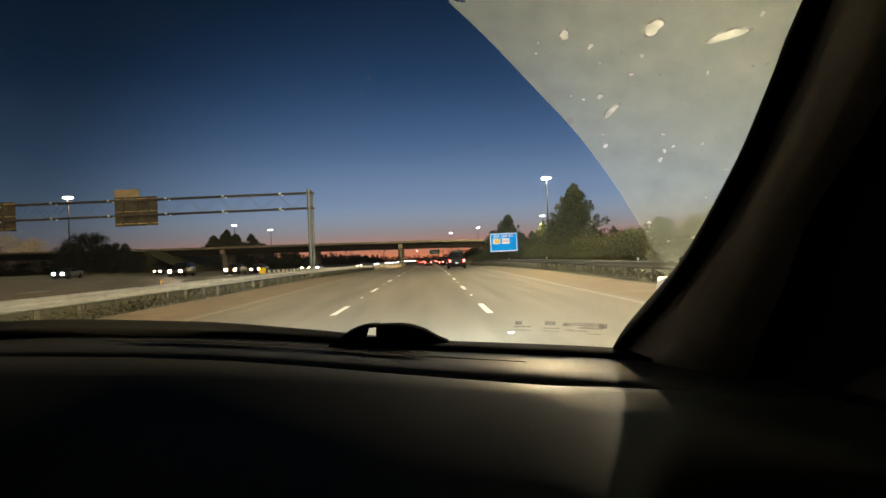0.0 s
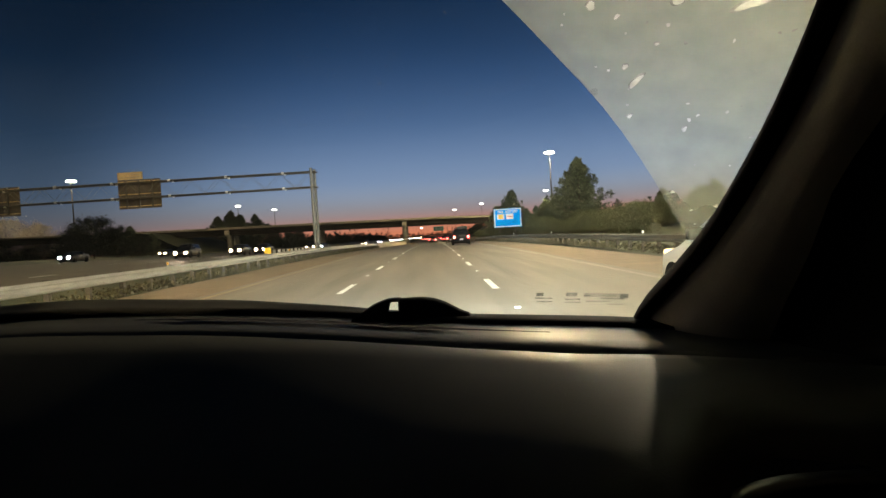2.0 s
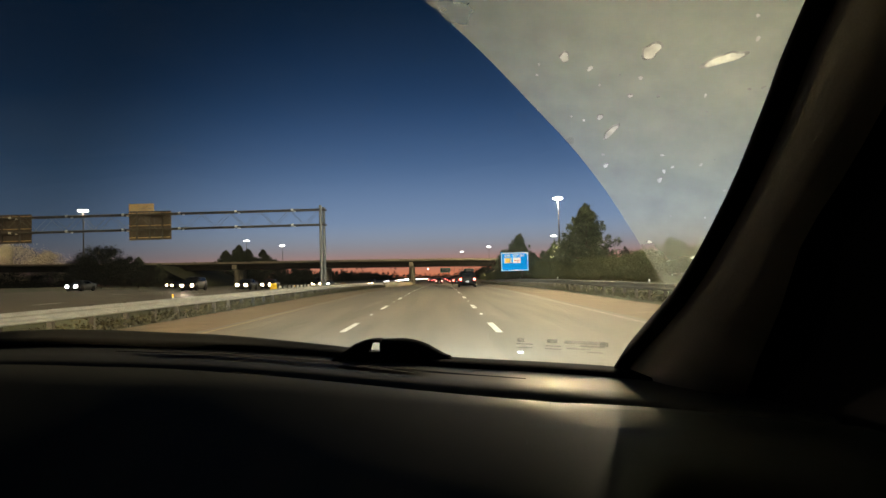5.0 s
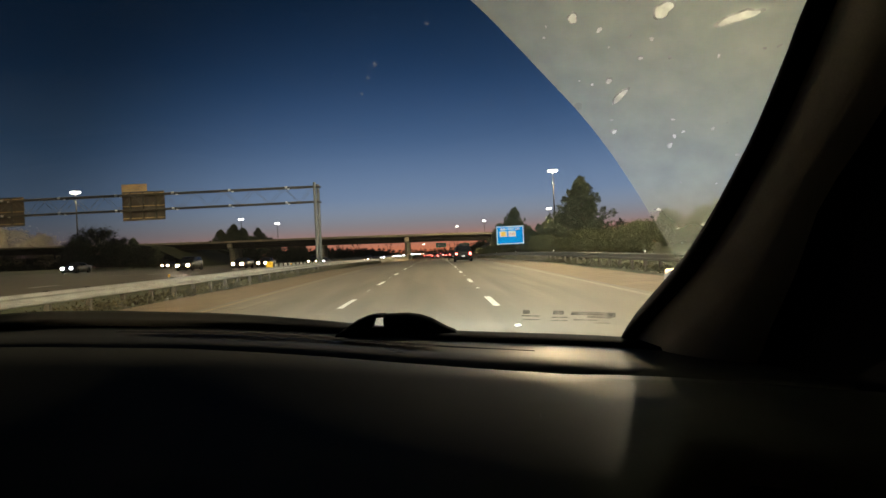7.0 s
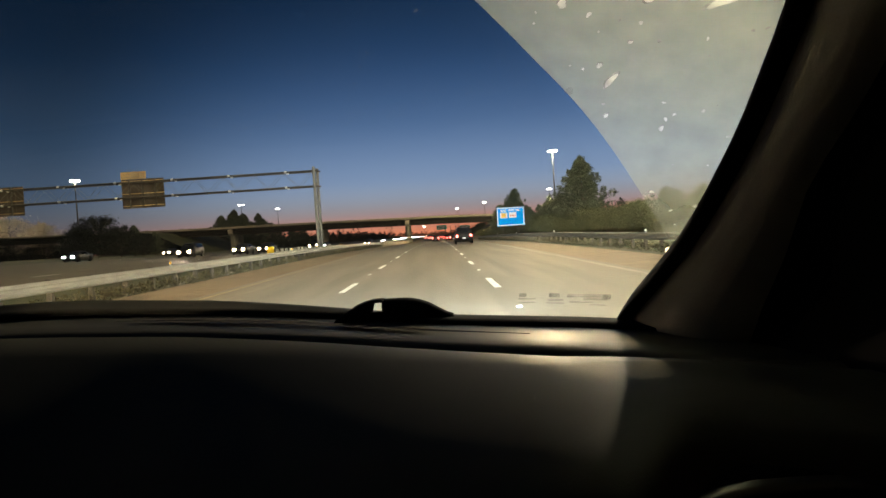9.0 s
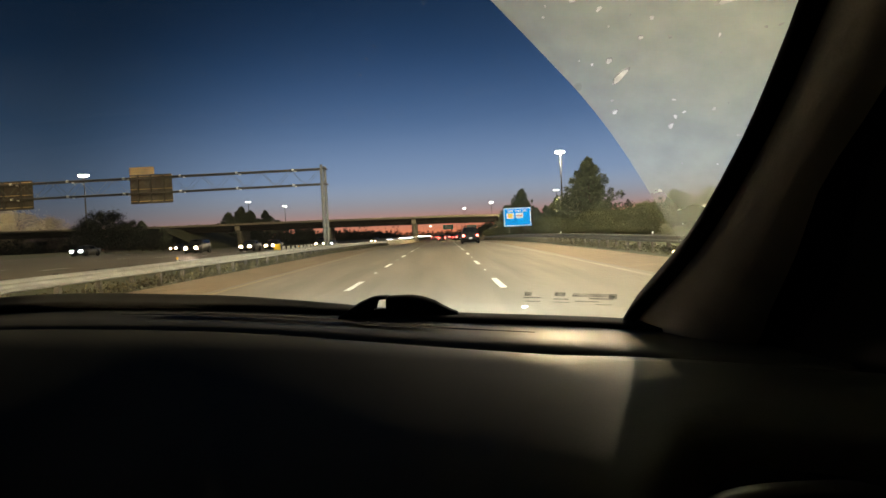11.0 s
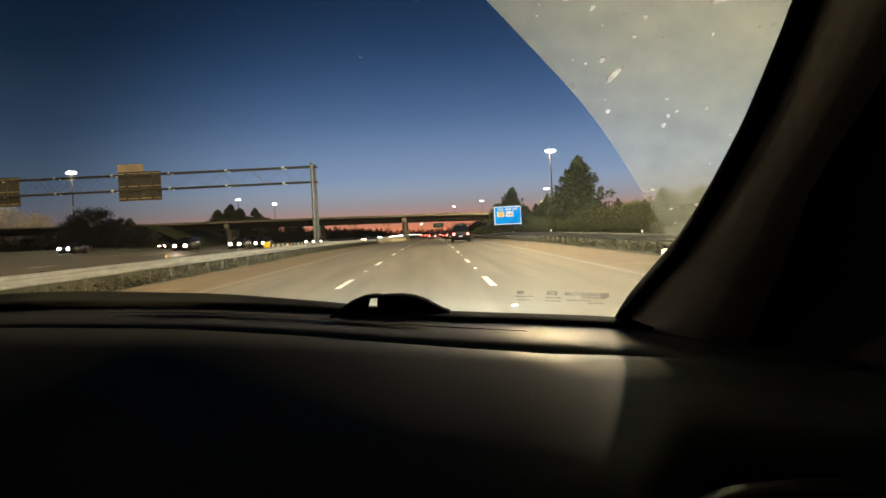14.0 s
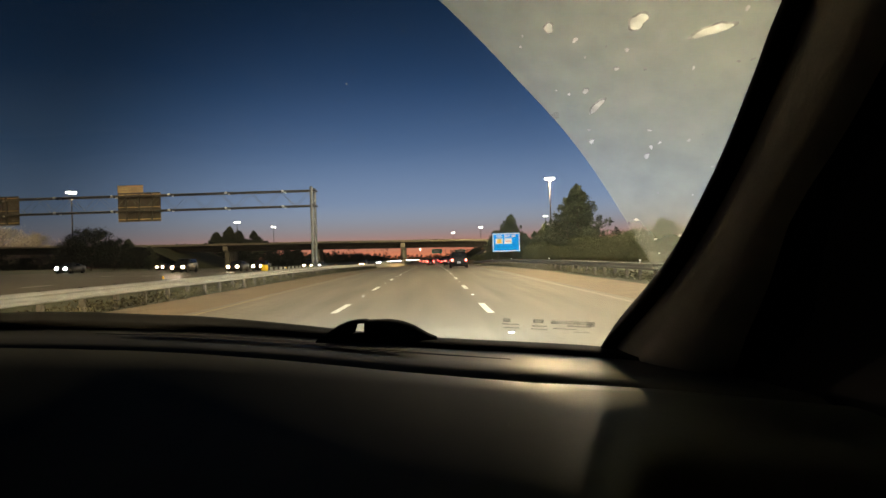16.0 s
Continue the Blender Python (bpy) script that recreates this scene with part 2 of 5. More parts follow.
WEEDS = material("roadside_weeds", (0.065, 0.056, 0.027), 0.9, vary=0.5, scale=0.8, fine=6.0, per_island=0.6)
DASH = material("dashboard_vinyl", (0.046, 0.043, 0.032), 0.50, vary=0.20, scale=9.0, fine=700.0, bump=0.10, spec=0.28)
DASH_DARK = material("black_trim_plastic", (0.007, 0.007, 0.007), 0.9, vary=0.3, scale=12.0, fine=300.0, spec=0.06)
PILLAR = material("pillar_trim_cloth", (0.42, 0.36, 0.29), 0.85, vary=0.25, scale=8.0, fine=500.0, bump=0.2)
HEADLINER = material("headliner_cloth", (0.10, 0.09, 0.08), 0.95, vary=0.2, scale=5.0, fine=300.0)
VENT_TRIM = material("satin_vent_trim", (0.22, 0.21, 0.18), 0.35, 0.9, vary=0.1)
RUBBER = material("tyre_rubber", (0.018, 0.018, 0.018), 0.85, vary=0.3, scale=6.0, fine=60.0)
RIM = material("alloy_rim", (0.45, 0.45, 0.45), 0.3, 0.8, vary=0.15)
CAR_GLASS = material("dark_car_glass", (0.010, 0.011, 0.013), 0.12, 0.0, vary=0.1, spec=0.25)
PAINT_CAR_WHITE = material("white_car_paint", (0.70, 0.69, 0.66), 0.3, vary=0.05, coat=0.8)
PAINT_CAR_BLACK = material("black_car_paint", (0.006, 0.006, 0.007), 0.5, vary=0.15, coat=0.0, spec=0.2)
PAINT_CAR_GREY = material("grey_car_paint", (0.010, 0.010, 0.011), 0.45, 0.0, vary=0.1, per_object=0.6, coat=0.15, spec=0.25)
TRAILER = material("trailer_panel", (0.5, 0.49, 0.46), 0.5, vary=0.12, scale=0.7)
GLASS = clear_glass("windshield_glass", (0.92, 0.94, 0.93), 0.06)
WIPED = dirt_film("wiped_glass_haze", 0.004, (0.85, 0.92, 1.0), 14.0, 0.5)
PRINTED = dirt_film("glass_print", 0.42, (0.02, 0.02, 0.018), 60.0, 0.4)
FILM = dirt_film("windshield_dirt", 0.30, (0.81, 0.92, 0.80), 30.0, 0.09, (0.70, 0.60, 1.10))
SPECKS = dirt_film("windshield_specks", 0.68, (0.95, 0.98, 0.95), 60.0, 0.25)
SOFT = dirt_film("windshield_soft_specks", 0.42, (0.93, 0.97, 0.92), 90.0, 0.5)
FAINT = dirt_film("windshield_faint_specks", 0.10, (0.95, 0.95, 0.95), 90.0, 0.6)
LAMP_ON = emitter("luminaire_on", (1.0, 0.93, 0.76), 22.0)
HEAD_WARM = emitter("headlamp_warm_on", (1.0, 0.70, 0.38), 45.0)
HEAD_DIM = emitter("headlamp_dim_on", (1.0, 0.72, 0.42), 2.5)
HEAD_COOL = emitter("headlamp_cool_on", (0.80, 0.93, 1.0), 60.0)
TAIL_ON = emitter("tail_lamp_on", (1.0, 0.035, 0.03), 14.0)
TAIL_CORE = emitter("tail_lamp_core_on", (1.0, 0.30, 0.22), 20.0)
# The plate glows itself, in place of light from a plate lamp.
PLATE_LIT = emitter("plate_self_glow", (0.9, 0.9, 0.95), 0.5)
AMBER = material("reflector_amber", (0.95, 0.50, 0.03), 0.4, vary=0.05)
WHITE_REFLECTOR = material("reflector_white", (0.92, 0.92, 0.88), 0.4, vary=0.05)
YELLOW_REFLECTOR = material("reflector_yellow", (0.95, 0.62, 0.02), 0.4, vary=0.05)
MARKER = emitter("marker_lamp_on", (1.0, 0.5, 0.1), 8.0)


# ---------------------------------------------------------------- mesh helpers
def mesh_of(bm, name):
    me = bpy.data.meshes.new(name)
    bmesh.ops.recalc_face_normals(bm, faces=bm.faces)
    bm.to_mesh(me)
    bm.free()
    return me


def part(name, bm, mat, parent=None, label="", smooth=False):
    if smooth and isinstance(bm, bmesh.types.BMesh):
        for e in bm.edges:
            e.smooth = len(e.link_faces) != 2 or e.calc_face_angle(0.0) < 0.6
    me = mesh_of(bm, name) if isinstance(bm, bmesh.types.BMesh) else bm
    if not me.materials:
        me.materials.append(mat)
    if smooth:
        for p in me.polygons:
            p.use_smooth = True
    ob = new(name, me)
    ob.parent = parent
    if label:
        ob["label"] = label
    return ob


def thing(name, at=(0, 0, 0), label="", category="", group="", kind="", turn=0):
    ob = new(name)
    ob.empty_display_size = 0.3
    ob.matrix_basis = pose(*at, 0, 0, turn)
    return tagged(ob, label, category, group, kind)


def add_box(bm, lo, hi, bevel=0.0, m=None):
    """A box between two corners, its edges bevelled."""
    vs = [bm.verts.new((x, y, z)) for x in (lo[0], hi[0]) for y in (lo[1], hi[1]) for z in (lo[2], hi[2])]
    quads = ((0, 1, 3, 2), (4, 6, 7, 5), (0, 4, 5, 1), (2, 3, 7, 6), (0, 2, 6, 4), (1, 5, 7, 3))
    fs = [bm.faces.new([vs[i] for i in q]) for q in quads]
    if bevel:
        es = list({e for f in fs for e in f.edges})
        res = bmesh.ops.bevel(bm, geom=es, offset=bevel, segments=2, affect="EDGES", profile=0.6)
        vs = list({v for f in res["faces"] for v in f.verts} | {v for v in vs if v.is_valid})
    if m is not None:
        bmesh.ops.transform(bm, matrix=m, verts=[v for v in vs if v.is_valid])
    return bm


def box(lo, hi, bevel=0.0):
    return add_box(bmesh.new(), lo, hi, bevel)


def add_tube(bm, a, b, r0, r1=None, n=8, caps=True):
    """A straight tapered tube from a to b."""
    a, b = Vector(a), Vector(b)
    r1 = r0 if r1 is None else r1
    q = (b - a).to_track_quat("Z", "Y")
    rings = []
    for p, r in ((a, r0), (b, r1)):
        rings.append([bm.verts.new(p + q @ Vector((r * math.cos(6.2832 * i / n), r * math.sin(6.2832 * i / n), 0))) for i in range(n)])
    for i in range(n):
        bm.faces.new((rings[0][i], rings[0][(i + 1) % n], rings[1][(i + 1) % n], rings[1][i]))
    if caps:
        bm.faces.new(rings[0][::-1])
        bm.faces.new(rings[1])
    return bm


def tube(a, b, r0, r1=None, n=8):
    return add_tube(bmesh.new(), a, b, r0, r1, n)


def loft(rows, closed=False, caps=False):
    """A skin over rows of points, all of one length."""
    bm = bmesh.new()
    vs = [[bm.verts.new(p) for p in row] for row in rows]
    for a, b in zip(vs, vs[1:]):
        k = len(a)
        for i in range(k if closed else k - 1):
            bm.faces.new((a[i], a[(i + 1) % k], b[(i + 1) % k], b[i]))
    if caps:
        bm.faces.new(vs[0][::-1])
        bm.faces.new(vs[-1])
    return bm


def lerp(a, b, t):
    return a + (b - a) * t


def curve_at(table, x):
    """A smooth curve through a table of (x, value...) rows, sorted by x."""
    i = max(0, min(len(table) - 2, sum(1 for r in table if r[0] <= x) - 1))
    p, q = table[i], table[i + 1]
    before, after = table[max(0, i - 1)], table[min(len(table) - 1, i + 2)]
    w = q[0] - p[0]
    t = max(0.0, min(1.0, (x - p[0]) / w))
    out = []
    for k in range(1, len(p)):
        m0 = (q[k] - before[k]) / (q[0] - before[0]) * w
        m1 = (after[k] - p[k]) / (after[0] - p[0]) * w
        out.append((2 * t ** 3 - 3 * t * t + 1) * p[k] + (t ** 3 - 2 * t * t + t) * m0 + (3 * t * t - 2 * t ** 3) * q[k] + (t ** 3 - t * t) * m1)
    return tuple(out)


# ---------------------------------------------------------------- ground and roads
def road_z(y):
    """The road falls gently beyond forty metres."""
    if y < 40:
        return 0.0
    if y < 230:
        t = (y - 40) / 190
        return -1.5 * t * t * (3 - 2 * t)
    return -1.5 - 0.0035 * (y - 230)


def side_z(x):
    """Across the road: the far carriageway lies higher, and the verge rises."""
    z = 0.0
    if x < -10:
        z += 0.02 * min(-10 - x, 120) - 0.25 * math.exp(-((x + 13.5) / 2.0) ** 2)
    if x > 9:
        z += 0.035 * min(x - 9, 45)
    return z


def ground_z(x, y):
    return road_z(y) + side_z(x)


ROAD_L, ROAD_R = -9.3, 7.9
FAR_L, FAR_R = -53.0, -16.5
LINES = (-6.05, -2.40, 1.27, 4.95)     # left edge, two lane lines, right edge


def frange(a, b, step):
    k = max(1, round((b - a) / step))
    return [a + (b - a) * i / k for i in range(k + 1)]


STATIONS = frange(-60, 60, 10) + frange(75, 320, 15)[1:] + frange(350, 1000, 50) + [1200, 1600, 2200, 3200]


def strip(x0, x1, lift, ys=STATIONS, xs=None):
    xs = xs or (x0, x1)
    return loft([[(x, y, ground_z(x, y) + lift) for x in xs] for y in ys])


GX = [-1500, -900, -500, -300, -200, -130, -90, -60, -53.2, -45, -38, -28, -22, -16.4, -15, -13.5, -12, -10.6, -9.32, -5, 0, 4, 7.92, 9, 12, 16, 24, 34, 54, 80, 130, 220, 400, 800, 1500]
ground = part("ground", strip(0, 0, -0.03, xs=GX), GRASS)
tagged(ground, "dark mown grass verge and median at dusk", "ground", kind="structure")

road = part("road", strip(ROAD_L, ROAD_R, 0.0, xs=frange(ROAD_L, ROAD_R, 2.0)), CONCRETE_ROAD)
tagged(road, "pale worn concrete motorway carriageway lit by lamps", "road", kind="structure")
far_road = part("road", strip(FAR_L, FAR_R, 0.0, xs=frange(FAR_L, FAR_R, 2.5)), ASPHALT)
tagged(far_road, "worn brownish carriageway for oncoming traffic", "road", kind="structure")


def lane_mark(x, y0, y1, w, mat, name, parent):
    ys = [y0 + (y1 - y0) * i / max(1, math.ceil((y1 - y0) / 15)) for i in range(max(1, math.ceil((y1 - y0) / 15)) + 1)]
    return part(name, loft([[(x - w / 2, y, ground_z(x - w / 2, y) + 0.006), (x + w / 2, y, ground_z(x + w / 2, y) + 0.006)] for y in ys]), mat, parent)


lane_mark(LINES[0], -40, 900, 0.14, PAINT_YELLOW, "edge_line", road)
lane_mark(LINES[3], -40, 900, 0.13, PAINT_WORN, "edge_line", road)
for x in (LINES[1], LINES[2]):
    for k in range(-2, 38):
        y = 15.1 + 10.85 * k + (1.3 if x < 0 else 0)
        lane_mark(x, y, y + 3.05, 0.16, PAINT_WHITE, "lane_dash", road)
        if k < 16:
            part("road_stud", box((x - 0.045, y + 6.9, ground_z(x, y + 6.9)), (x + 0.045, y + 7.0, ground_z(x, y + 6.9) + 0.02), 0.006), PAINT_WHITE, road)
for x in (-45.5, -41.8, -30.3, -26.6, -22.9):
    for k in range(0, 14):
        lane_mark(x, 14 + 24.4 * k, 17 + 24.4 * k, 0.16, PAINT_WHITE, "lane_dash", far_road)
# sawn joints across the slabs
JOINT = material("joint_sealant", (0.05, 0.048, 0.045), 0.8)
for k in range(0, 16):
    y = 8 + 18.3 * k
    part("slab_joint", loft([[(x, y, ground_z(x, y) + 0.003), (x, y + 0.02, ground_z(x, y + 0.02) + 0.003)] for x in frange(ROAD_L, ROAD_R, 4.3)]), JOINT, road)
# darker tyre bands and the edge of the paved shoulder
# Warm mast light is put into the shoulder's orange-brown.
SHOULDER = material("warm_lit_shoulder_asphalt", (0.178, 0.130, 0.076), 0.85, vary=0.3, scale=0.9, fine=10.0, bump=0.2)
shoulder_left = part("pavement", strip(ROAD_L, LINES[0] - 0.35, 0.003), SHOULDER)
tagged(shoulder_left, "worn paved shoulder beside the median, browned as by warm lamps", "shoulder", kind="structure")
shoulder_right = part("pavement", strip(LINES[3] + 0.35, ROAD_R, 0.003), SHOULDER)
tagged(shoulder_right, "worn paved shoulder beside the verge, browned as by warm lamps", "shoulder", kind="structure")


# ---------------------------------------------------------------- guardrails and barriers
def guardrail(x, y0, y1, label, post_mat, facing, rail_mat=None):
    """A W-beam rail on posts."""
    root = thing("guardrail", (x, y0, ground_z(x, y0)), label, "guardrail")
    prof = [(0.0, 0.44), (0.05, 0.47), (0.05, 0.52), (0.0, 0.56), (0.0, 0.62), (0.05, 0.66), (0.05, 0.71), (0.0, 0.74), (-0.012, 0.74), (-0.012, 0.44)]
    ys = frange(y0, y1, 4.0)
    for a, b in zip(ys[::3], ys[3::3] + ([ys[-1]] if (len(ys) - 1) % 3 else [])):
        rows = [[(facing * px, y - y0, pz + ground_z(x, y) - ground_z(x, y0)) for px, pz in prof] for y in frange(a, b, 4.0)]
        part("rail", loft(rows, closed=True, caps=True), rail_mat or STEEL, root)
    post = mesh_of(box((-0.07, -0.07, -0.3), (0.07, 0.07, 0.76), 0.012), "post")
    for y in frange(y0 + 0.8, y1 - 0.4, 2.0):
        p = part("post", post, post_mat, root)
        p.location = (-facing * 0.10, y - y0, ground_z(x, y) - ground_z(x, y0))
    return root


guardrail(-9.55, 2.0, 112.0, "galvanised steel guardrail along the grass median", STEEL_DARK, 1)
guardrail(8.7, 22.0, 150.0, "steel guardrail on wooden posts beside weedy verge", WOOD_POST, -1, STEEL_DULL)
guardrail(-15.6, 64.0, 196.0, "galvanised steel guardrail along the oncoming carriageway", STEEL_DARK, -1)
for x, y in ((-15.6, 63.6),):
    end = thing("end_marker", (x, y, ground_z(x, y)), "square yellow reflective panel on the guardrail end", "marker", "end markers")
    part("panel", box((-0.30, -0.03, 0.40), (0.30, 0.0, 0.98), 0.02), YELLOW_REFLECTOR, end)
    part("post", box((-0.05, 0.0, -0.3), (0.05, 0.1, 0.7), 0.01), STEEL_DARK, end)


def barrier(x, y0, y1, h, label):
    """A concrete safety barrier with a sloped foot."""
    root = thing("concrete_barrier", (x, y0, ground_z(x, y0)), label, "barrier")
    prof = [(-0.30, 0), (-0.30, 0.08), (-0.18, 0.33), (-0.09, h), (0.09, h), (0.18, 0.33), (0.30, 0.08), (0.30, 0)]
    for a, b in zip(frange(y0, y1, 12.0), frange(y0, y1, 12.0)[1:]):
        rows = [[(px, y - y0, pz + ground_z(x, y) - ground_z(x, y0)) for px, pz in prof] for y in frange(a + 0.01, b - 0.01, 4.0)]
        part("barrier_segment", loft(rows, closed=True, caps=True), CONCRETE, root)
    return root


barrier(-9.5, 112.5, 262.0, 0.95, "pale concrete median barrier leading under the bridge")
barrier(9.2, 150.5, 262.0, 0.95, "concrete parapet wall beside the carriageway")
# small reflectors on the rails
for x, y in ((-9.42, 24), (-9.42, 44), (-9.42, 66), (-9.42, 88), (8.55, 28), (8.55, 50), (8.55, 74), (8.55, 98)):
    z = ground_z(x, y) + 0.78
    d = thing("delineator", (x, y, z - 0.03), "small amber reflector on the guardrail" if x < 0 else "small white reflector on the guardrail", "reflector", "delineators")
    part("reflector", box((-0.035, -0.02, 0.05), (0.035, 0.0, 0.14), 0.008), AMBER if x < 0 else WHITE_REFLECTOR, d)
    part("bracket", box((-0.02, 0.0, -0.02), (0.02, 0.015, 0.14), 0.003), STEEL, d)

# ---------------------------------------------------------------- overpass
BY0, BY1 = 218.0, 232.0
def deck_z(x):
    return 3.2 + 0.9 * math.exp(-((x + 10) / 60) ** 2) + 0.022 * max(0, -10 - x) - 0.02 * max(0, x)


bridge = thing("overpass", (0, BY0, 0), "concrete road bridge with dark steel girders over the motorway", "bridge")
BX = frange(-240, 34, 6.0)
for y, n in ((0.0, "parapet"), (BY1 - BY0 - 0.35, "parapet")):
    part(n, loft([[(x, y, deck_z(x) + 1.86), (x, y, deck_z(x) + 2.45), (x, y + 0.12, deck_z(x) + 2.50), (x, y + 0.35, deck_z(x) + 2.45), (x, y + 0.35, deck_z(x) + 1.86)] for x in BX], closed=True, caps=True), PARAPET, bridge, "yellow-lit concrete parapet, dimmed in its colour")
# the deck takes the girders' near-black colour as well
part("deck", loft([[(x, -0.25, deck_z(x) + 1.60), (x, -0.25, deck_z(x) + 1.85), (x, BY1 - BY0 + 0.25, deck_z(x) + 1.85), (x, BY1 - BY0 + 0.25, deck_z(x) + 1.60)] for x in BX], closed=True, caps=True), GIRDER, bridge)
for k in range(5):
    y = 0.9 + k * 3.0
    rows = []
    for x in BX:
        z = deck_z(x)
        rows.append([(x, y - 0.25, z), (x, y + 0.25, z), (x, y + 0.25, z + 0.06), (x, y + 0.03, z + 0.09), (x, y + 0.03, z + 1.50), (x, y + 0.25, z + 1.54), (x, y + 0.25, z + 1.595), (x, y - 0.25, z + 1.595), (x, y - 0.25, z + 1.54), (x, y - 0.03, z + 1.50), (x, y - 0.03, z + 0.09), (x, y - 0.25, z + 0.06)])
    part("girder", loft(rows, closed=True, caps=True), GIRDER, bridge, "dark steel girder")
for x in (-9.5, -37.5, -66.0, -95.0):
    part("bearing_block", box((x - 0.62, -0.35, deck_z(x) + 0.35), (x + 0.62, 0.55, deck_z(x) + 1.57), 0.04), CONCRETE, bridge, "pale concrete end block")
    # cap and columns take the darkened concrete that stands for shade
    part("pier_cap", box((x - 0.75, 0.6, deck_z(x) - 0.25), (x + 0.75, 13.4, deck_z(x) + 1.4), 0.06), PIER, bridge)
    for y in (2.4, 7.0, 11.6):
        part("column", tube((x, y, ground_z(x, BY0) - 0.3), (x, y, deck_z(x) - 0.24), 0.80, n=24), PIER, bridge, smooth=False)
# the abutment with its sloped wing wall on the verge side
part("abutment", box((18.5, 0.3, -2.5), (20.2, 13.7, deck_z(19) - 0.02), 0.05), CONCRETE, bridge)
wing = bmesh.new()
wv = [wing.verts.new(p) for p in ((12.6, -0.7, -1.2), (19.0, -0.7, 2.3), (19.0, -0.7, 3.3), (12.6, -0.7, -0.3), (12.6, 0.2, -1.2), (19.0, 0.2, 2.3), (19.0, 0.2, 3.3), (12.6, 0.2, -0.3))]
for q in ((0, 1, 2, 3), (7, 6, 5, 4), (0, 4, 5, 1), (3, 2, 6, 7), (1, 5, 6, 2), (0, 3, 7, 4)):
    wing.faces.new([wv[i] for i in q])
part("slope_wall", wing, CONCRETE, bridge, "pale sloping concrete wall")
left_bank = part("embankment", loft([[(x, y, max(ground_z(x, y) - 0.2, min(deck_z(x) + 1.8, 0.2 + (-72 - x) * 0.5))) for x in (-300, -240, -160, -120, -96, -88, -84, -80, -76, -71)] for y in (BY0 - 16, BY0 - 3, BY0 + 1.0, BY1 - 1, BY1 + 22)]), GRASS)
tagged(left_bank, "dark embankment carrying the road up to the bridge", "embankment", kind="structure")
bank = part("embankment", loft([[(x, y, max(ground_z(x, y) - 0.2, min(deck_z(x) + 1.8, -1.5 + (x - 11.5) * 0.62))) for x in (11.0, 14, 16, 18.4, 20, 24, 40, 80, 140)] for y in (BY0 - 22, BY0 - 4, BY0 + 1.0, BY1 - 1, BY1 + 22)]), GRASS)
tagged(bank, "grass embankment under the bridge end", "embankment", kind="structure")

# ---------------------------------------------------------------- sign gantry over the far carriageway
GY = 70.0
gantry = thing("sign_gantry", (-12.0, GY, ground_z(-12, GY)), "steel truss gantry carrying signs seen from behind", "gantry")
gz = 8.55
for x in (-0.05, -46.0):
    for dy in (-1.0, 1.0):
        part("upright", tube((x, dy, -0.4), (x, dy, gz + 0.35), 0.15, n=12), STEEL_DULL, gantry)
    for z in (0.9, 2.8, 4.7, 6.6):
        b = tube((x, -1.0, z), (x, 1.0, z + 1.2), 0.04)
        part("brace", b, STEEL_DULL, gantry)
for dy in (-0.55, 0.55):
    for z in (gz - 1.55, gz):
        part("chord", tube((0.35, dy, z), (-46.4, dy, z), 0.08, n=8), STEEL_DARK, gantry)
# zigzag webs in both faces and across the top, bar by bar
rise = mesh_of(tube((0, 0, -1.55), (-1.53, 0, 0), 0.017, n=5), "web_bar")
fall_bar = mesh_of(tube((0, 0, 0), (-1.53, 0, -1.55), 0.017, n=5), "web_bar")
cross_bar = mesh_of(tube((0, -0.55, 0), (-1.53, 0.55, 0), 0.015, n=5), "web_bar")
for i in range(30):
    x = -0.3 - i * 1.53
    for me, dy in ((rise if i % 2 else fall_bar, -0.55), (rise if i % 2 else fall_bar, 0.55), (cross_bar, 0.0)):
        part("web_bar", me, STEEL_DULL, gantry).location = (x, dy, gz)
for x in (-0.05, -46.0):
    for z in (gz - 1.55, gz):
        part("cross_beam", tube((x, -1.05, z), (x, 1.05, z), 0.08), STEEL_DARK, gantry)
for k in range(8):
    x = -3.0 - 5.75 * k
    for dy in (-0.55, 0.55):
        part("splice_collar", tube((x - 0.12, dy, gz), (x + 0.12, dy, gz), 0.12, n=10), STEEL_GLINT, gantry, "flange joint in a pale glint colour")
        part("splice_collar", tube((x - 0.12, dy, gz - 1.55), (x + 0.12, dy, gz - 1.55), 0.12, n=10), STEEL_GLINT, gantry, "flange joint in a pale glint colour")


def sign_back(x0, x1, z0, z1, tab=None):
    """The back of a large panel sign: ribbed sheet, stiffeners and brackets."""
    s = thing("highway_sign", (-12.0 + x0, GY + 0.9, ground_z(-12, GY)), "brown-lit bare aluminium back of a large highway sign on the gantry", "highway sign", "gantry signs")
    w = x1 - x0
    k = max(3, round(w / 0.9))
    for i in range(k):
        part("panel", box((w * i / k + 0.01, 0, z0), (w * (i + 1) / k - 0.01, 0.05, z1), 0.01), SIGN_BACK, s)
    for f in (0.2, 0.5, 0.8):
        part("stiffener", box((w * f - 0.06, -0.27, z0 + 0.1), (w * f + 0.06, -0.002, z1 - 0.05), 0.01), STEEL_DARK, s)
    if tab:
        for z in (0.02, 0.28, 0.54):
            part("exit_tab", box((tab[0], 0, z1 + z), (tab[1], 0.05, z1 + z + 0.24), 0.01), ALUMINIUM, s, "plank of the small exit tab, coloured as lamp-lit gold")
    for z in (z0 + 0.25, (z0 + z1) / 2, z1 - 0.2):
        part("rail", box((0.05, -0.09, z - 0.04), (w - 0.05, -0.003, z + 0.04), 0.01), ALUMINIUM, s, "pale horizontal rail")
    return s


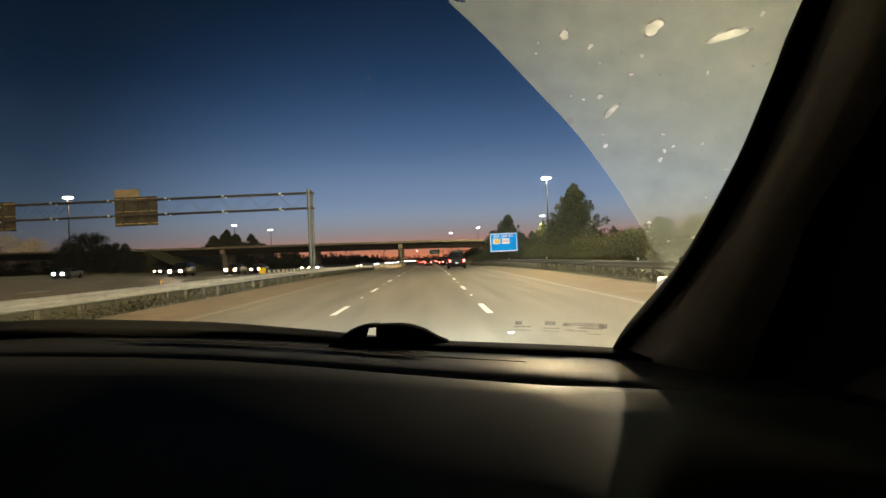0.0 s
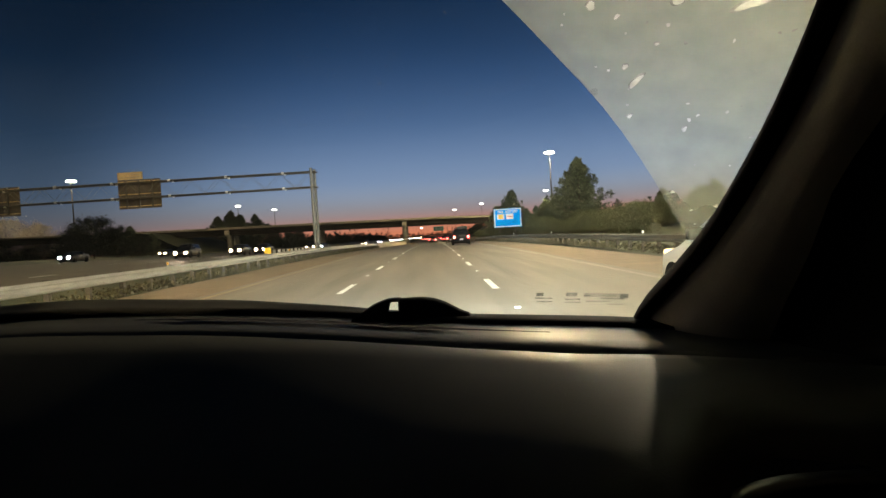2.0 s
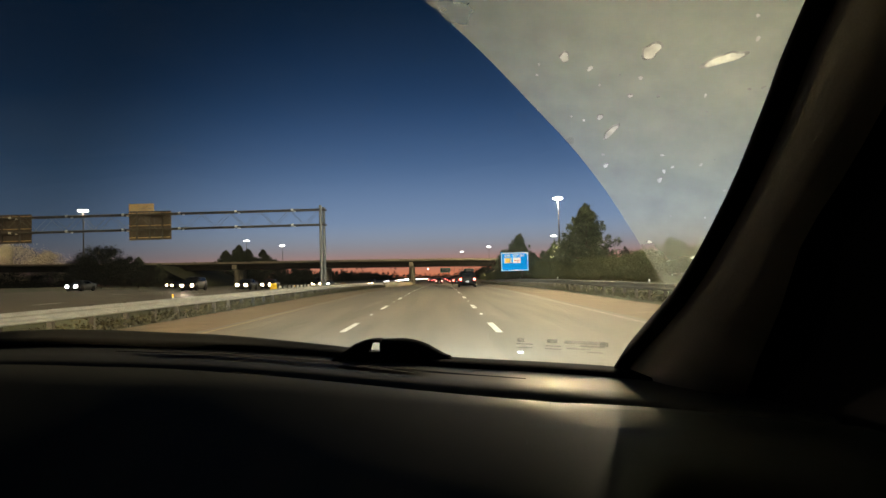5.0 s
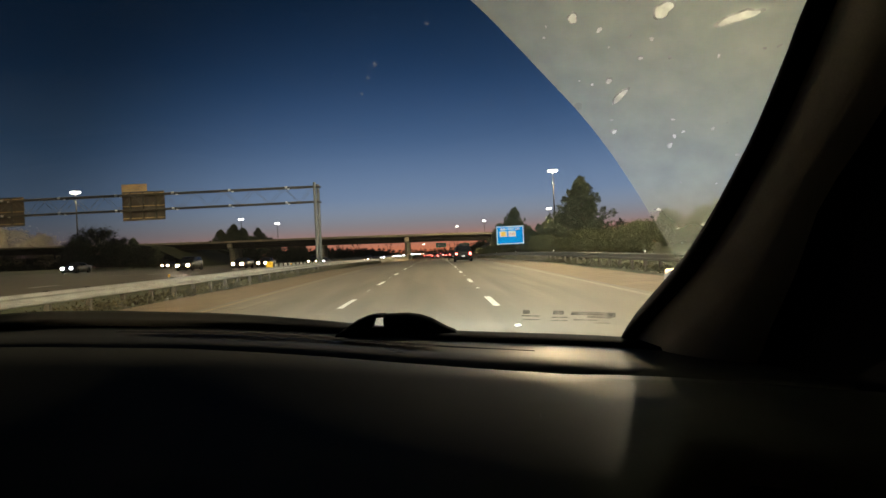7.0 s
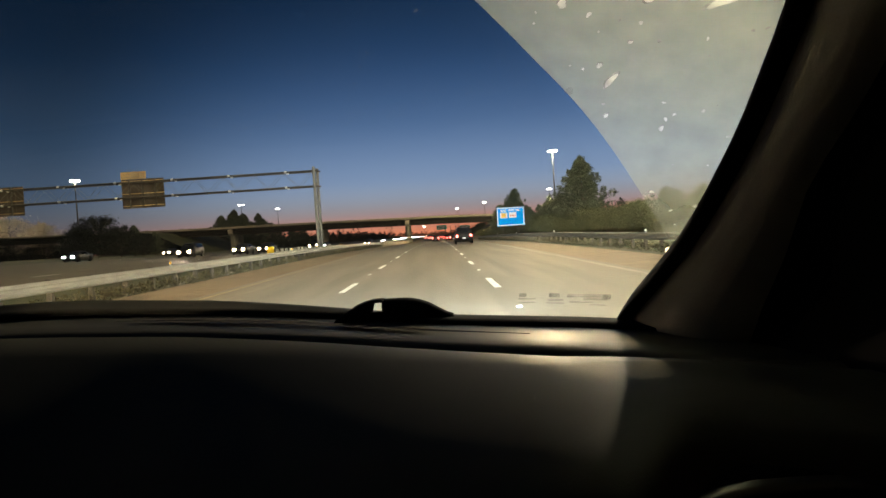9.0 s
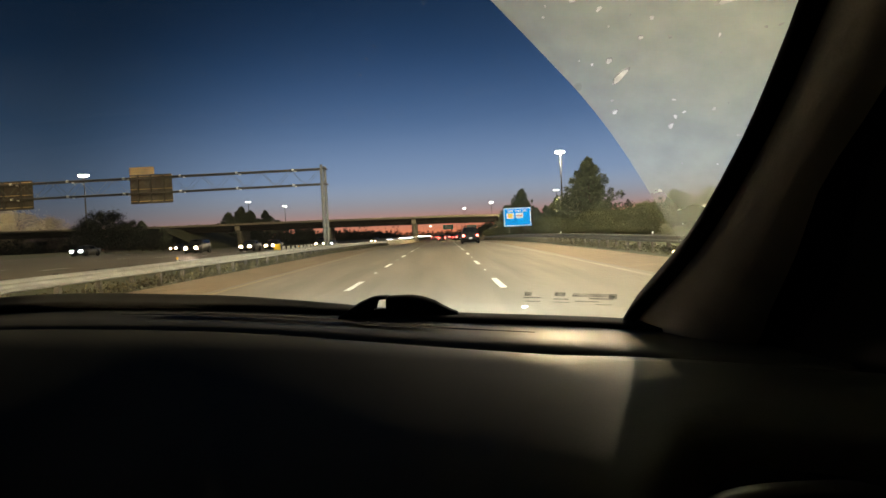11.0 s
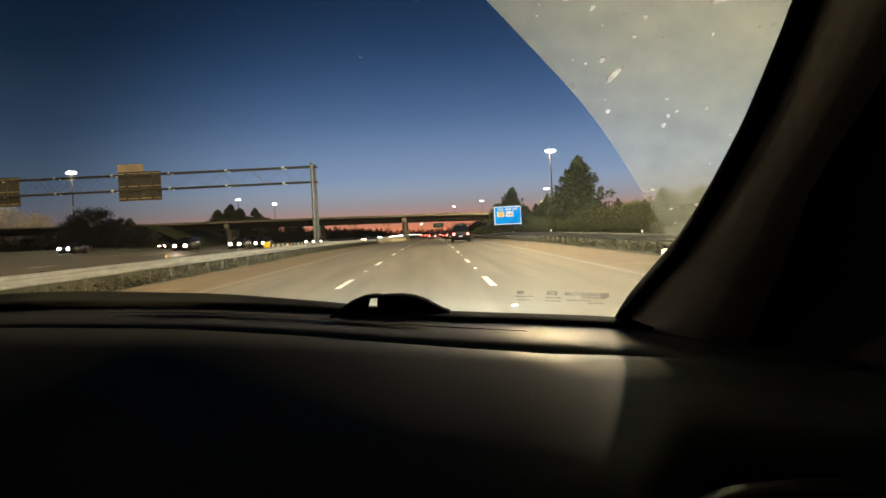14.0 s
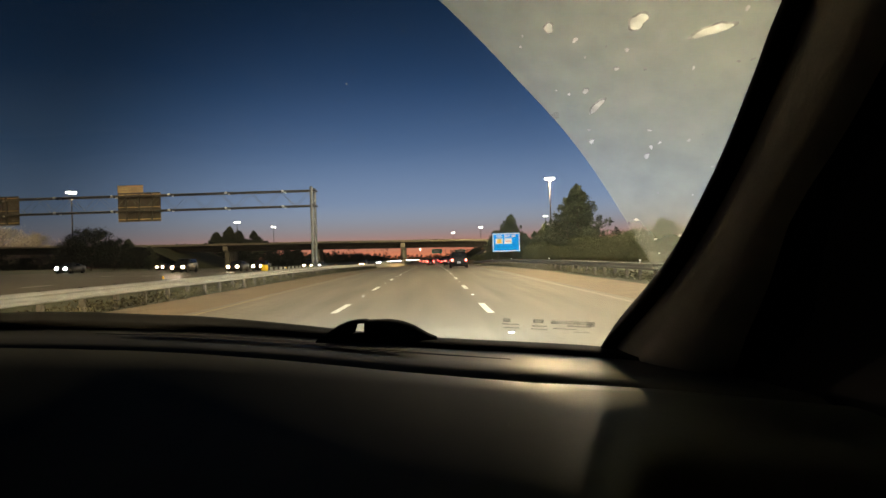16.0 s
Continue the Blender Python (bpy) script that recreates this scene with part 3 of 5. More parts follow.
sign_back(-20.3, -15.9, 6.0, 9.0, (0.0, 2.6))
sign_back(-36.4, -30.4, 6.0, 9.0)
sign_back(-41.6, -38.2, 6.0, 9.0)

# ---------------------------------------------------------------- roadside service sign
def service_sign(at, logos=True, turn=0):
    s = thing("service_sign", at, "blue roadside service sign with white border and logo panels", "road sign", turn=turn)
    w, h, z0 = 4.75, 3.2, 2.15
    part("panel", box((-w / 2, 0, z0), (w / 2, 0.06, z0 + h), 0.025), SIGN_BLUE, s, "blue reflective panel")
    t = 0.15
    frame_bm = bmesh.new()
    for lo, hi in (((-w / 2 + 0.06, -0.008, z0 + 0.06), (w / 2 - 0.06, -0.003, z0 + 0.06 + t)), ((-w / 2 + 0.06, -0.008, z0 + h - 0.06 - t), (w / 2 - 0.06, -0.003, z0 + h - 0.06)),
                   ((-w / 2 + 0.06, -0.008, z0 + 0.06 + t), (-w / 2 + 0.06 + t, -0.003, z0 + h - 0.06 - t)), ((w / 2 - 0.06 - t, -0.008, z0 + 0.06 + t), (w / 2 - 0.06, -0.003, z0 + h - 0.06 - t))):
        add_box(frame_bm, lo, hi)
    part("border", frame_bm, SIGN_WHITE, s, "white border")
    if logos:
        part("logo_panel", box((-1.85, -0.012, z0 + 1.35), (-0.55, -0.003, z0 + 2.3), 0.003), SIGN_WHITE, s, "white panel with yellow shape")
        part("logo_shape", box((-1.6, -0.018, z0 + 1.45), (-0.8, -0.0125, z0 + 2.2), 0.002), SIGN_YELLOW, s)
        part("logo_panel", box((-0.30, -0.012, z0 + 1.35), (1.0, -0.003, z0 + 2.3), 0.003), SIGN_WHITE, s, "white panel with a pale stripe")
        part("logo_shape", box((-0.15, -0.018, z0 + 1.72), (0.85, -0.0125, z0 + 1.84), 0.002), SIGN_RED, s)
    for x in (-1.45, 1.25):
        part("post", box((x - 0.09, 0.062, -0.6), (x + 0.09, 0.24, z0 + h - 0.3), 0.01), WOOD_POST, s)
    return s


sign_at = (12.7, 117.0)
service = service_sign((*sign_at, ground_z(*sign_at) - 0.15))
passed_sign = service_sign((13.2, -134.0, ground_z(13.2, -134.0) - 0.15), False)
tagged(passed_sign, "plain blue roadside service sign with white border")


def word(text, size, at, mat, parent):
    cu = bpy.data.curves.new("lettering", "FONT")
    cu.body, cu.size, cu.extrude, cu.align_x = text, size, 0.003, "CENTER"
    cu.offset = 0.022
    tmp = bpy.data.objects.new("lettering", cu)
    me = bpy.data.meshes.new_from_object(tmp)
    me.name = "lettering"
    bpy.data.objects.remove(tmp)
    me.transform(Matrix.Translation(at) @ pose(0, 0, 0, 90, 0, 0))
    return part("lettering", me, mat, parent, "white lettering")


def overhead_sign(x, y, w, h, z0):
    """A green guide sign on a cantilever beyond the bridge."""
    g = ground_z(x, y)
    s = thing("guide_sign", (x, y, g), "green overhead guide sign beyond the bridge", "highway sign", "guide signs")
    part("panel", box((-w / 2, 0, z0), (w / 2, 0.06, z0 + h), 0.03), SIGN_GREEN, s, "green panel")
    part("border", box((-w / 2 + 0.1, -0.012, z0 + 0.1), (w / 2 - 0.1, -0.004, z0 + 0.2), 0.002), SIGN_WHITE, s)
    for k in range(2):
        part("text_bar", box((-w * 0.36, -0.012, z0 + h * (0.32 + 0.3 * k)), (w * 0.36, -0.004, z0 + h * (0.45 + 0.3 * k)), 0.002), SIGN_WHITE, s, "white bar of writing")
    part("beam", tube((-w / 2, 0.2, z0 + h * 0.5), (w / 2 + 3.0, 0.2, z0 + h * 0.5), 0.12), STEEL_DARK, s)
    part("post", tube((w / 2 + 3.0, 0.2, -0.5), (w / 2 + 3.0, 0.2, z0 + h), 0.22, 0.16, 10), STEEL_DARK, s)
    return s


overhead_sign(3.5, 545.0, 8.0, 3.6, 5.6)
overhead_sign(26.0, 640.0, 9.0, 3.0, 5.6)

# ---------------------------------------------------------------- high masts
def high_mast(h):
    m = thing("high_mast_lamp", (0, 0, 0), "tall galvanised high-mast lamp with a lit ring of floodlights", "street lamp", "high-mast lamps")
    part("pole", tube((0, 0, -1.0), (0, 0, h), 0.30, 0.10, 10), STEEL_DARK, m)
    ring = bmesh.new()
    for i in range(12):
        a, b = 6.2832 * i / 12, 6.2832 * (i + 1) / 12
        add_tube(ring, (0.75 * math.cos(a), 0.75 * math.sin(a), h - 0.2), (0.75 * math.cos(b), 0.75 * math.sin(b), h - 0.2), 0.06, n=6)
    for i in range(3):
        a = 6.2832 * i / 3
        add_tube(ring, (0, 0, h), (0.75 * math.cos(a), 0.75 * math.sin(a), h - 0.2), 0.05, n=6)
    part("ring", ring, STEEL, m)
    for i in range(8):
        a = 6.2832 * i / 8
        lum = bmesh.new()
        add_tube(lum, (0.95 * math.cos(a), 0.95 * math.sin(a), h - 0.15), (1.02 * math.cos(a), 1.02 * math.sin(a), h - 0.52), 0.14, 0.30, 10)
        part("luminaire", lum, LAMP_ON, m, "lit floodlight")
    return m


mast = high_mast(21.0)
for i, (x, y, z) in enumerate(MASTS):
    if i == 0:
        mast.location = (x, y, z - 21.0)
    else:
        # the two added fill masts get poles here as well
        copy_thing(mast, pose(x, y, z - 21.0))


# ---------------------------------------------------------------- plants
def leaf_cloud(rng, points, size, per, flat=0.5):
    """Many small leaf blades in clumps round the given points."""
    verts, faces = [], []
    for p, s in points:
        for _ in range(per):
            c = Vector(p) + Vector((rng.gauss(0, 1), rng.gauss(0, 1), rng.gauss(0, flat))) * s
            d = Vector((rng.uniform(-1, 1), rng.uniform(-1, 1), rng.uniform(-0.6, 0.9))).normalized()
            e = d.cross(Vector((rng.uniform(-1, 1), rng.uniform(-1, 1), rng.uniform(-1, 1)))).normalized()
            k = size * rng.uniform(0.6, 1.4)
            i = len(verts)
            verts += [c - e * k * 0.3, c + e * k * 0.3, c + d * k]
            faces.append((i, i + 1, i + 2))
    me = bpy.data.meshes.new("leaves")
    me.from_pydata(verts, [], faces)
    return me


def limbs(rng, h, r, n, reach, low, up):
    bm = bmesh.new()
    lean = Vector((rng.uniform(-0.03, 0.03) * h, rng.uniform(-0.03, 0.03) * h, 0))
    add_tube(bm, (0, 0, -0.5), lean * 0.5 + Vector((0, 0, h * 0.5)), r, r * 0.6, 8)
    add_tube(bm, lean * 0.5 + Vector((0, 0, h * 0.5)), lean + Vector((0, 0, h * 0.96)), r * 0.6, r * 0.12, 8)
    tips = []
    for i in range(n):
        t = low + (0.97 - low) * (i + rng.random()) / n
        a = rng.uniform(0, 6.2832)
        k = reach(t) * rng.uniform(0.7, 1.1)
        base = Vector((0, 0, h * t)) + lean * t
        tip = base + Vector((math.cos(a) * k, math.sin(a) * k, up * k))
        add_tube(bm, base, tip, max(0.02, r * 0.28 * (1.1 - t)), 0.012, 5)
        tips.append((base, tip))
    return bm, tips


def pine(seed, h=10.0):
    """A broad cone of upswept limbs, each carrying upright tufts, with a ragged edge."""
    rng = random.Random(seed)
    t = thing("pine_tree", (0, 0, 0), "dark green bushy pine beside the motorway verge", "tree", "roadside pines")
    bm, tips = limbs(rng, h, 0.16, 150, lambda f: h * (0.012 + 0.50 * (1 - f) ** 0.92), 0.03, 0.42)
    part("trunk", bm, BARK, t)
    pts = []
    for a, b in tips:
        for f in (0.22, 0.42, 0.60, 0.76, 0.90, 1.0):
            p = a.lerp(b, f) + Vector((rng.uniform(-.2, .2), rng.uniform(-.2, .2), rng.uniform(-.1, .1)))
            w = (0.10 + 0.10 * rng.random()) * (1.2 - 0.4 * f)
            pts.append((p, w))
            pts.append((p + Vector((0, 0, 0.32)), w * 0.55))
    part("crown", leaf_cloud(rng, pts, 0.19, 24, 1.7), LEAF_PINE, t)
    return t


def shrub(seed, h, mat, label, name="shrub", thin=False):
    rng = random.Random(seed)
    t = thing(name, (0, 0, 0), label, "shrub" if name == "shrub" else "tree", "roadside " + name + "s")
    bm, tips = limbs(rng, h, 0.07, 64, lambda f: h * (0.62 * math.sqrt(max(0, 1 - f ** 2.2)) + 0.06), 0.0, 0.35)
    part("trunk", bm, BARK, t)
    pts = []
    for a, b in tips:
        for f in (0.3, 0.5, 0.68, 0.85, 1.0):
            pts.append((a.lerp(b, f) + Vector((0, 0, 0.08 * h)), h * (0.035 + 0.05 * rng.random())))
    part("crown", leaf_cloud(rng, pts, h * (0.025 if thin else 0.034), 30 if thin else 46, 0.9), mat, t)
    return t


def plant(proto, x, y, s, turn, first, dz=0.0, wide=1.0):
    m = pose(x, y, ground_z(x, y) + dz, 0, 0, turn) @ Matrix.Diagonal((s * wide, s * wide, s, 1))
    if first:
        proto.matrix_basis = m
        return proto
    o = copy_thing(proto, Matrix())
    o.matrix_basis = m
    return o


rng = random.Random(5)
p1, p2 = pine(11), pine(12)
PINES = [(p1, 19.3, 90, 0.96), (p2, 23.2, 104, 0.60), (p1, 17.3, 150, 1.0), (p2, 21.5, 158, 0.62), (p2, 16.2, 176, 0.8), (p2, 31, 92, 0.42),
         (p1, 40, 118, 0.6), (p2, 30, 180, 0.9), (p2, -70, 158, 0.7), (p1, -66, 160, 0.55),
         (p2, -104, 330, 1.55), (p1, -98, 332, 1.8), (p2, -93, 330, 1.6), (p1, -87, 335, 1.6), (p1, 30, 76, 0.42), (p2, 34, 82, 0.5),
         (p2, 17.0, 125, 0.50), (p1, 19.8, 131, 0.55), (p2, 20.6, 113, 0.62), (p1, 18.3, 100, 0.50), (p2, 17.6, 76, 0.36)]
seen_proto = set()
for proto, x, y, s in PINES:
    plant(proto, x, y, s, rng.uniform(0, 360), proto.name not in seen_proto, wide=1.12)
    seen_proto.add(proto.name)
b1 = shrub(21, 3.4, LEAF_BUSH, "lamp-lit olive shrub behind the guardrail")
b2 = shrub(22, 3.0, LEAF_BUSH, "lamp-lit olive shrub behind the guardrail")
k = 0
for i in range(46):
    y = 44 + i * 3.4
    x = 11.6 + 1.8 * rng.random() + 0.02 * max(0, 110 - y) + (3.6 if 100 < y < 121 else 0)
    x = max(x, 0.148 * y) if y < 119 else x
    plant((b1, b2)[i % 2], x, y, rng.uniform(0.42, 0.66), rng.uniform(0, 360), i < 2)
for i in range(30):
    y = 60 + 3.9 * i
    plant((b1, b2)[i % 2], max(15.5 + 13 * rng.random(), 0.16 * y if y < 119 else 0), y, rng.uniform(0.55, 0.85), rng.uniform(0, 360), False)
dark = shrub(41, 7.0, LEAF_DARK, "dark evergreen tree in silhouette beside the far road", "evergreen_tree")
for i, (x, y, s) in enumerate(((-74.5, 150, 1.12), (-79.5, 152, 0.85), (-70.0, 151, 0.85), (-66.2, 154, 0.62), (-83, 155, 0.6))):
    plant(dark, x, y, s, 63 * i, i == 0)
pale = shrub(31, 6.5, LEAF_PALE, "pale blossoming tree lit by lamps", "blossom_tree", True)
for i, (x, y, s) in enumerate(((-160, 258, 2.2), (-149, 261, 1.8), (-171, 260, 2.1), (-182, 262, 2.2))):
    plant(pale, x, y, s, 70 * i, i == 0)

weeds = part("weeds", leaf_cloud(random.Random(8), [((x0 + random.Random(i * 7).uniform(-0.35, 0.35), 4 + i * 0.22, ground_z(x0, 4 + i * 0.22) + 0.12), 0.17) for i in range(640) for x0 in ((9.0,) if i % 2 else (-9.75,))], 0.085, 95), WEEDS)
tagged(weeds, "dry grass and weeds growing under the guardrails", "weeds", kind="stuff")


def woods(seed, spans):
    r = random.Random(seed)
    pts = []
    for x0, y0, x1, y1, h, n in spans:
        for i in range(n):
            f = (i + r.random()) / n
            x, y = lerp(x0, x1, f), lerp(y0, y1, f) + r.uniform(-14, 14)
            hh = h * r.uniform(0.55, 1.15)
            g = ground_z(x, y)
            for _ in range(9):
                z = r.random()
                pts.append(((x + r.gauss(0, 2.0) * (1.15 - z), y, g + hh * z), 1.1 * (1.25 - z)))
    return leaf_cloud(r, pts, 0.7, 44, 0.8)


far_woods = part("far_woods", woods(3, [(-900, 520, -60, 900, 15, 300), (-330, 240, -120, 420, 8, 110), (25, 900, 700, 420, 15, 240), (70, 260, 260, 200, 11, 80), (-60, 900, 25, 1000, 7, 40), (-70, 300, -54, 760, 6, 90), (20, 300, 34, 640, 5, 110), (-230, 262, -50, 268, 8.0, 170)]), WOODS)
tagged(far_woods, "dark far tree line against the dusk sky", "woods", kind="stuff")


# ---------------------------------------------------------------- vehicles
def vehicle(name, label, category, paint, L, W, H, stations, glass, wheels, wheel_r, group="", tails=True, head=HEAD_WARM, tail_z=(0.75, 1.0), plate=True):
    """A car whose nose points along +y, its tail at y = 0. stations: y, underside, belt, top, half-width at belt, half-width at top."""
    v = thing(name, (0, 0, 0), label, category, group)
    rows = []
    for y, zb, zbelt, zt, wb, wt in stations:
        zm = zb + (zbelt - zb) * 0.55
        half = [(wb * 0.90, zb), (wb * 1.0, zb + 0.10), (wb * 1.015, zm), (wb * 0.985, zbelt), (wt, zt - 0.03 * (zt > zbelt + 0.1)), (wt * 0.72, zt)]
        rows.append([(x, y, z) for x, z in half] + [(-x, y, z) for x, z in half[::-1]])
    body = part("body", loft(rows, closed=True, caps=True), paint, v, smooth=True)
    # panes lie just proud of the shell: (side, first station, last station)
    for i, j, kind in glass:
        a, b = rows[i], rows[j]
        if kind == "side":
            for s in (0, 1):
                ra, rb = (a, b) if s == 0 else (a[::-1], b[::-1])
                pa0, pa1, pb0, pb1 = Vector(ra[3]), Vector(ra[4]), Vector(rb[3]), Vector(rb[4])
                off = Vector((0.012 if s == 0 else -0.012, 0, 0))
                quad = [pa0.lerp(pa1, 0.1) + off, pb0.lerp(pb1, 0.1) + off, pb0.lerp(pb1, 0.86) + off, pa0.lerp(pa1, 0.86) + off]
                quad = [q.lerp(sum(quad, Vector()) / 4, 0.05) for q in quad]
                bm = loft([[quad[0], quad[1]], [quad[3], quad[2]]])
                part("side_window", bm, CAR_GLASS, v)
        else:
            lo, hi = (a, b)
            n = Vector((0, -0.012 if kind == "rear" else 0.012, 0.012))
            grid = []
            for f in (0.08, 0.5, 0.92):
                row = []
                for u in (3, 4):
                    row.append(Vector(lo[3]).lerp(Vector(hi[4]), f) if u == 3 else Vector(lo[8]).lerp(Vector(hi[7]), f))
                pts = [row[0].lerp(row[1], t) + n + Vector((0, 0, 0.02 * math.sin(math.pi * t))) for t in (0.06, 0.3, 0.5, 0.7, 0.94)]
                grid.append(pts)
            part("rear_window" if kind == "rear" else "front_window", loft(grid), CAR_GLASS, v)
    prof = [(wheel_r * 0.62, -0.10), (wheel_r * 0.94, -0.11), (wheel_r, -0.07), (wheel_r, 0.07), (wheel_r * 0.94, 0.11), (wheel_r * 0.62, 0.10)]
    rings = [[(x, r * math.cos(6.2832 * i / 20), r * math.sin(6.2832 * i / 20)) for r, x in prof] for i in range(21)]
    tyre_me = mesh_of(loft(rings, closed=True), "tyre")
    rim = bmesh.new()
    add_tube(rim, (-0.08, 0, 0), (0.08, 0, 0), wheel_r * 0.60, n=20)
    for i in range(5):
        a = 6.2832 * i / 5
        for s in (-1, 1):
            add_box(rim, (-0.012, -0.035, 0.05), (0.012, 0.035, wheel_r * 0.58), 0.0, pose(s * 0.085, 0, 0, math.degrees(a), 0, 0))
    rim_me = mesh_of(rim, "rim")
    for y in wheels:
        for s in (-1, 1):
            w = part("tyre", tyre_me, RUBBER, v)
            w.location = (s * (W / 2 - 0.075), y, wheel_r)
            part("wheel_arch", tube((s * (W / 2 - 0.12), y, wheel_r + 0.02), (s * (W / 2 + 0.026), y, wheel_r + 0.02), wheel_r * 1.17, n=24), DASH_DARK, v)
            part("rim", rim_me, RIM, w)
    wt = stations[0][4]
    for s in (-1, 1):
        x0, x1 = sorted((s * (wt - 0.22), s * (wt + 0.005)))
        tl = part("tail_lamp", box((x0, -0.03, tail_z[0]), (x1, 0.16, tail_z[1]), 0.03), TAIL_ON, v, "lit red tail lamp")
        part("lamp_core", box((x0 + 0.05, -0.045, tail_z[0] + 0.04), (x1 - 0.05, -0.031, tail_z[1] - 0.05), 0.006), TAIL_CORE, tl)
        wf = stations[-1][4]
        part("headlamp", box(sorted((s * (wf - 0.38), s * (wf - 0.02)))[0:1] + [L - 0.10, 0.55], sorted((s * (wf - 0.38), s * (wf - 0.02)))[1:2] + [L + 0.03, 0.84], 0.03), head, v, "lit headlamp")
        mx = s * (W / 2 + 0.10)
        part("wing_mirror", box((mx - 0.10, stations[len(stations) // 2][0] + 0.55, stations[3][2] + 0.0), (mx + 0.10, stations[len(stations) // 2][0] + 0.67, stations[3][2] + 0.15), 0.03), DASH_DARK, v)
    if plate:
        p = part("number_plate", box((-0.16, -0.045, 0.52), (0.16, -0.025, 0.68), 0.004), PLATE_LIT, v, "self-glowing number plate with plain bars")
        part("plate_bar", box((-0.12, -0.049, 0.575), (0.12, -0.0455, 0.625)), DASH_DARK, p)
    part("bumper_shade", box((-W * 0.40, 0.02, 0.18), (W * 0.40, L - 0.05, 0.30), 0.03), DASH_DARK, v)
    return v


HATCH_ST = [(0.0, 0.36, 0.86, 0.90, 0.80, 0.70), (0.10, 0.30, 0.98, 1.02, 0.845, 0.74), (0.42, 0.26, 1.03, 1.36, 0.85, 0.60), (0.75, 0.24, 1.02, 1.43, 0.855, 0.60), (1.5, 0.22, 0.98, 1.46, 0.86, 0.61), (2.15, 0.22, 0.95, 1.43, 0.86, 0.59), (2.95, 0.22, 0.92, 0.98, 0.86, 0.72), (3.7, 0.24, 0.78, 0.84, 0.84, 0.66), (4.05, 0.30, 0.62, 0.66, 0.72, 0.52)]
SEDAN_ST = [(0.0, 0.38, 0.90, 0.94, 0.78, 0.68), (0.12, 0.30, 0.98, 1.02, 0.88, 0.74), (0.75, 0.26, 1.00, 1.05, 0.90, 0.74), (1.45, 0.24, 0.98, 1.38, 0.905, 0.60), (2.3, 0.22, 0.96, 1.44, 0.91, 0.62), (2.85, 0.22, 0.95, 1.38, 0.91, 0.60), (3.55, 0.22, 0.92, 0.98, 0.90, 0.72), (4.4, 0.24, 0.78, 0.84, 0.88, 0.66), (4.75, 0.32, 0.62, 0.66, 0.76, 0.54)]
SUV_ST = [(0.0, 0.46, 1.06, 1.10, 0.86, 0.78), (0.08, 0.38, 1.12, 1.18, 0.93, 0.82), (0.30, 0.36, 1.14, 1.70, 0.94, 0.70), (0.65, 0.34, 1.13, 1.76, 0.945, 0.70), (2.0, 0.32, 1.10, 1.79, 0.95, 0.71), (2.75, 0.32, 1.08, 1.72, 0.95, 0.69), (3.45, 0.32, 1.06, 1.12, 0.95, 0.80), (4.4, 0.34, 0.96, 1.02, 0.93, 0.74), (4.7, 0.42, 0.78, 0.82, 0.84, 0.62)]
GL_HATCH = [(1, 2, "rear"), (2, 3, "side"), (3, 4, "side"), (4, 5, "side"), (5, 6, "side"), (6, 5, "front")]
GL_SEDAN = [(2, 3, "rear"), (3, 4, "side"), (4, 5, "side"), (5, 6, "side"), (6, 5, "front")]

hatch = vehicle("hatchback", "white five-door hatchback with lit red tail lamps", "car", PAINT_CAR_WHITE, 4.05, 1.70, 1.46, HATCH_ST, GL_HATCH, (0.68, 3.22), 0.31, head=HEAD_DIM, tail_z=(0.80, 1.08))
suv = vehicle("suv", "black tall off-roader with lit red tail lamps", "car", PAINT_CAR_BLACK, 4.7, 1.9, 1.79, SUV_ST, GL_HATCH, (0.85, 3.75), 0.38, "vehicles ahead", tail_z=(0.74, 0.98))
for y in (0.5, 1.4, 2.3):
    part("roof_bar", box((-0.66, y, 1.86), (0.66, y + 0.05, 1.90), 0.01), STEEL_DARK, suv)
for x in (-0.6, 0.6):
    part("roof_rail", box((x - 0.025, 0.4, 1.78), (x + 0.025, 2.45, 1.862), 0.01), STEEL_DARK, suv)
sedan = vehicle("sedan", "grey saloon car with lit lamps in traffic", "car", PAINT_CAR_GREY, 4.75, 1.82, 1.44, SEDAN_ST, GL_SEDAN, (0.95, 3.75), 0.33, "traffic cars", tail_z=(0.76, 0.98))
sedan_cool = vehicle("sedan", "dark saloon car with bright bluish headlamps", "car", PAINT_CAR_GREY, 4.75, 1.82, 1.44, SEDAN_ST, GL_SEDAN, (0.95, 3.75), 0.33, "traffic cars", head=HEAD_COOL, tail_z=(0.76, 0.98))
suv_far = vehicle("suv", "dark tall car with lit headlamps in traffic", "car", PAINT_CAR_GREY, 4.7, 1.9, 1.79, SUV_ST, GL_HATCH, (0.85, 3.75), 0.38, "traffic cars", tail_z=(0.82, 1.10))


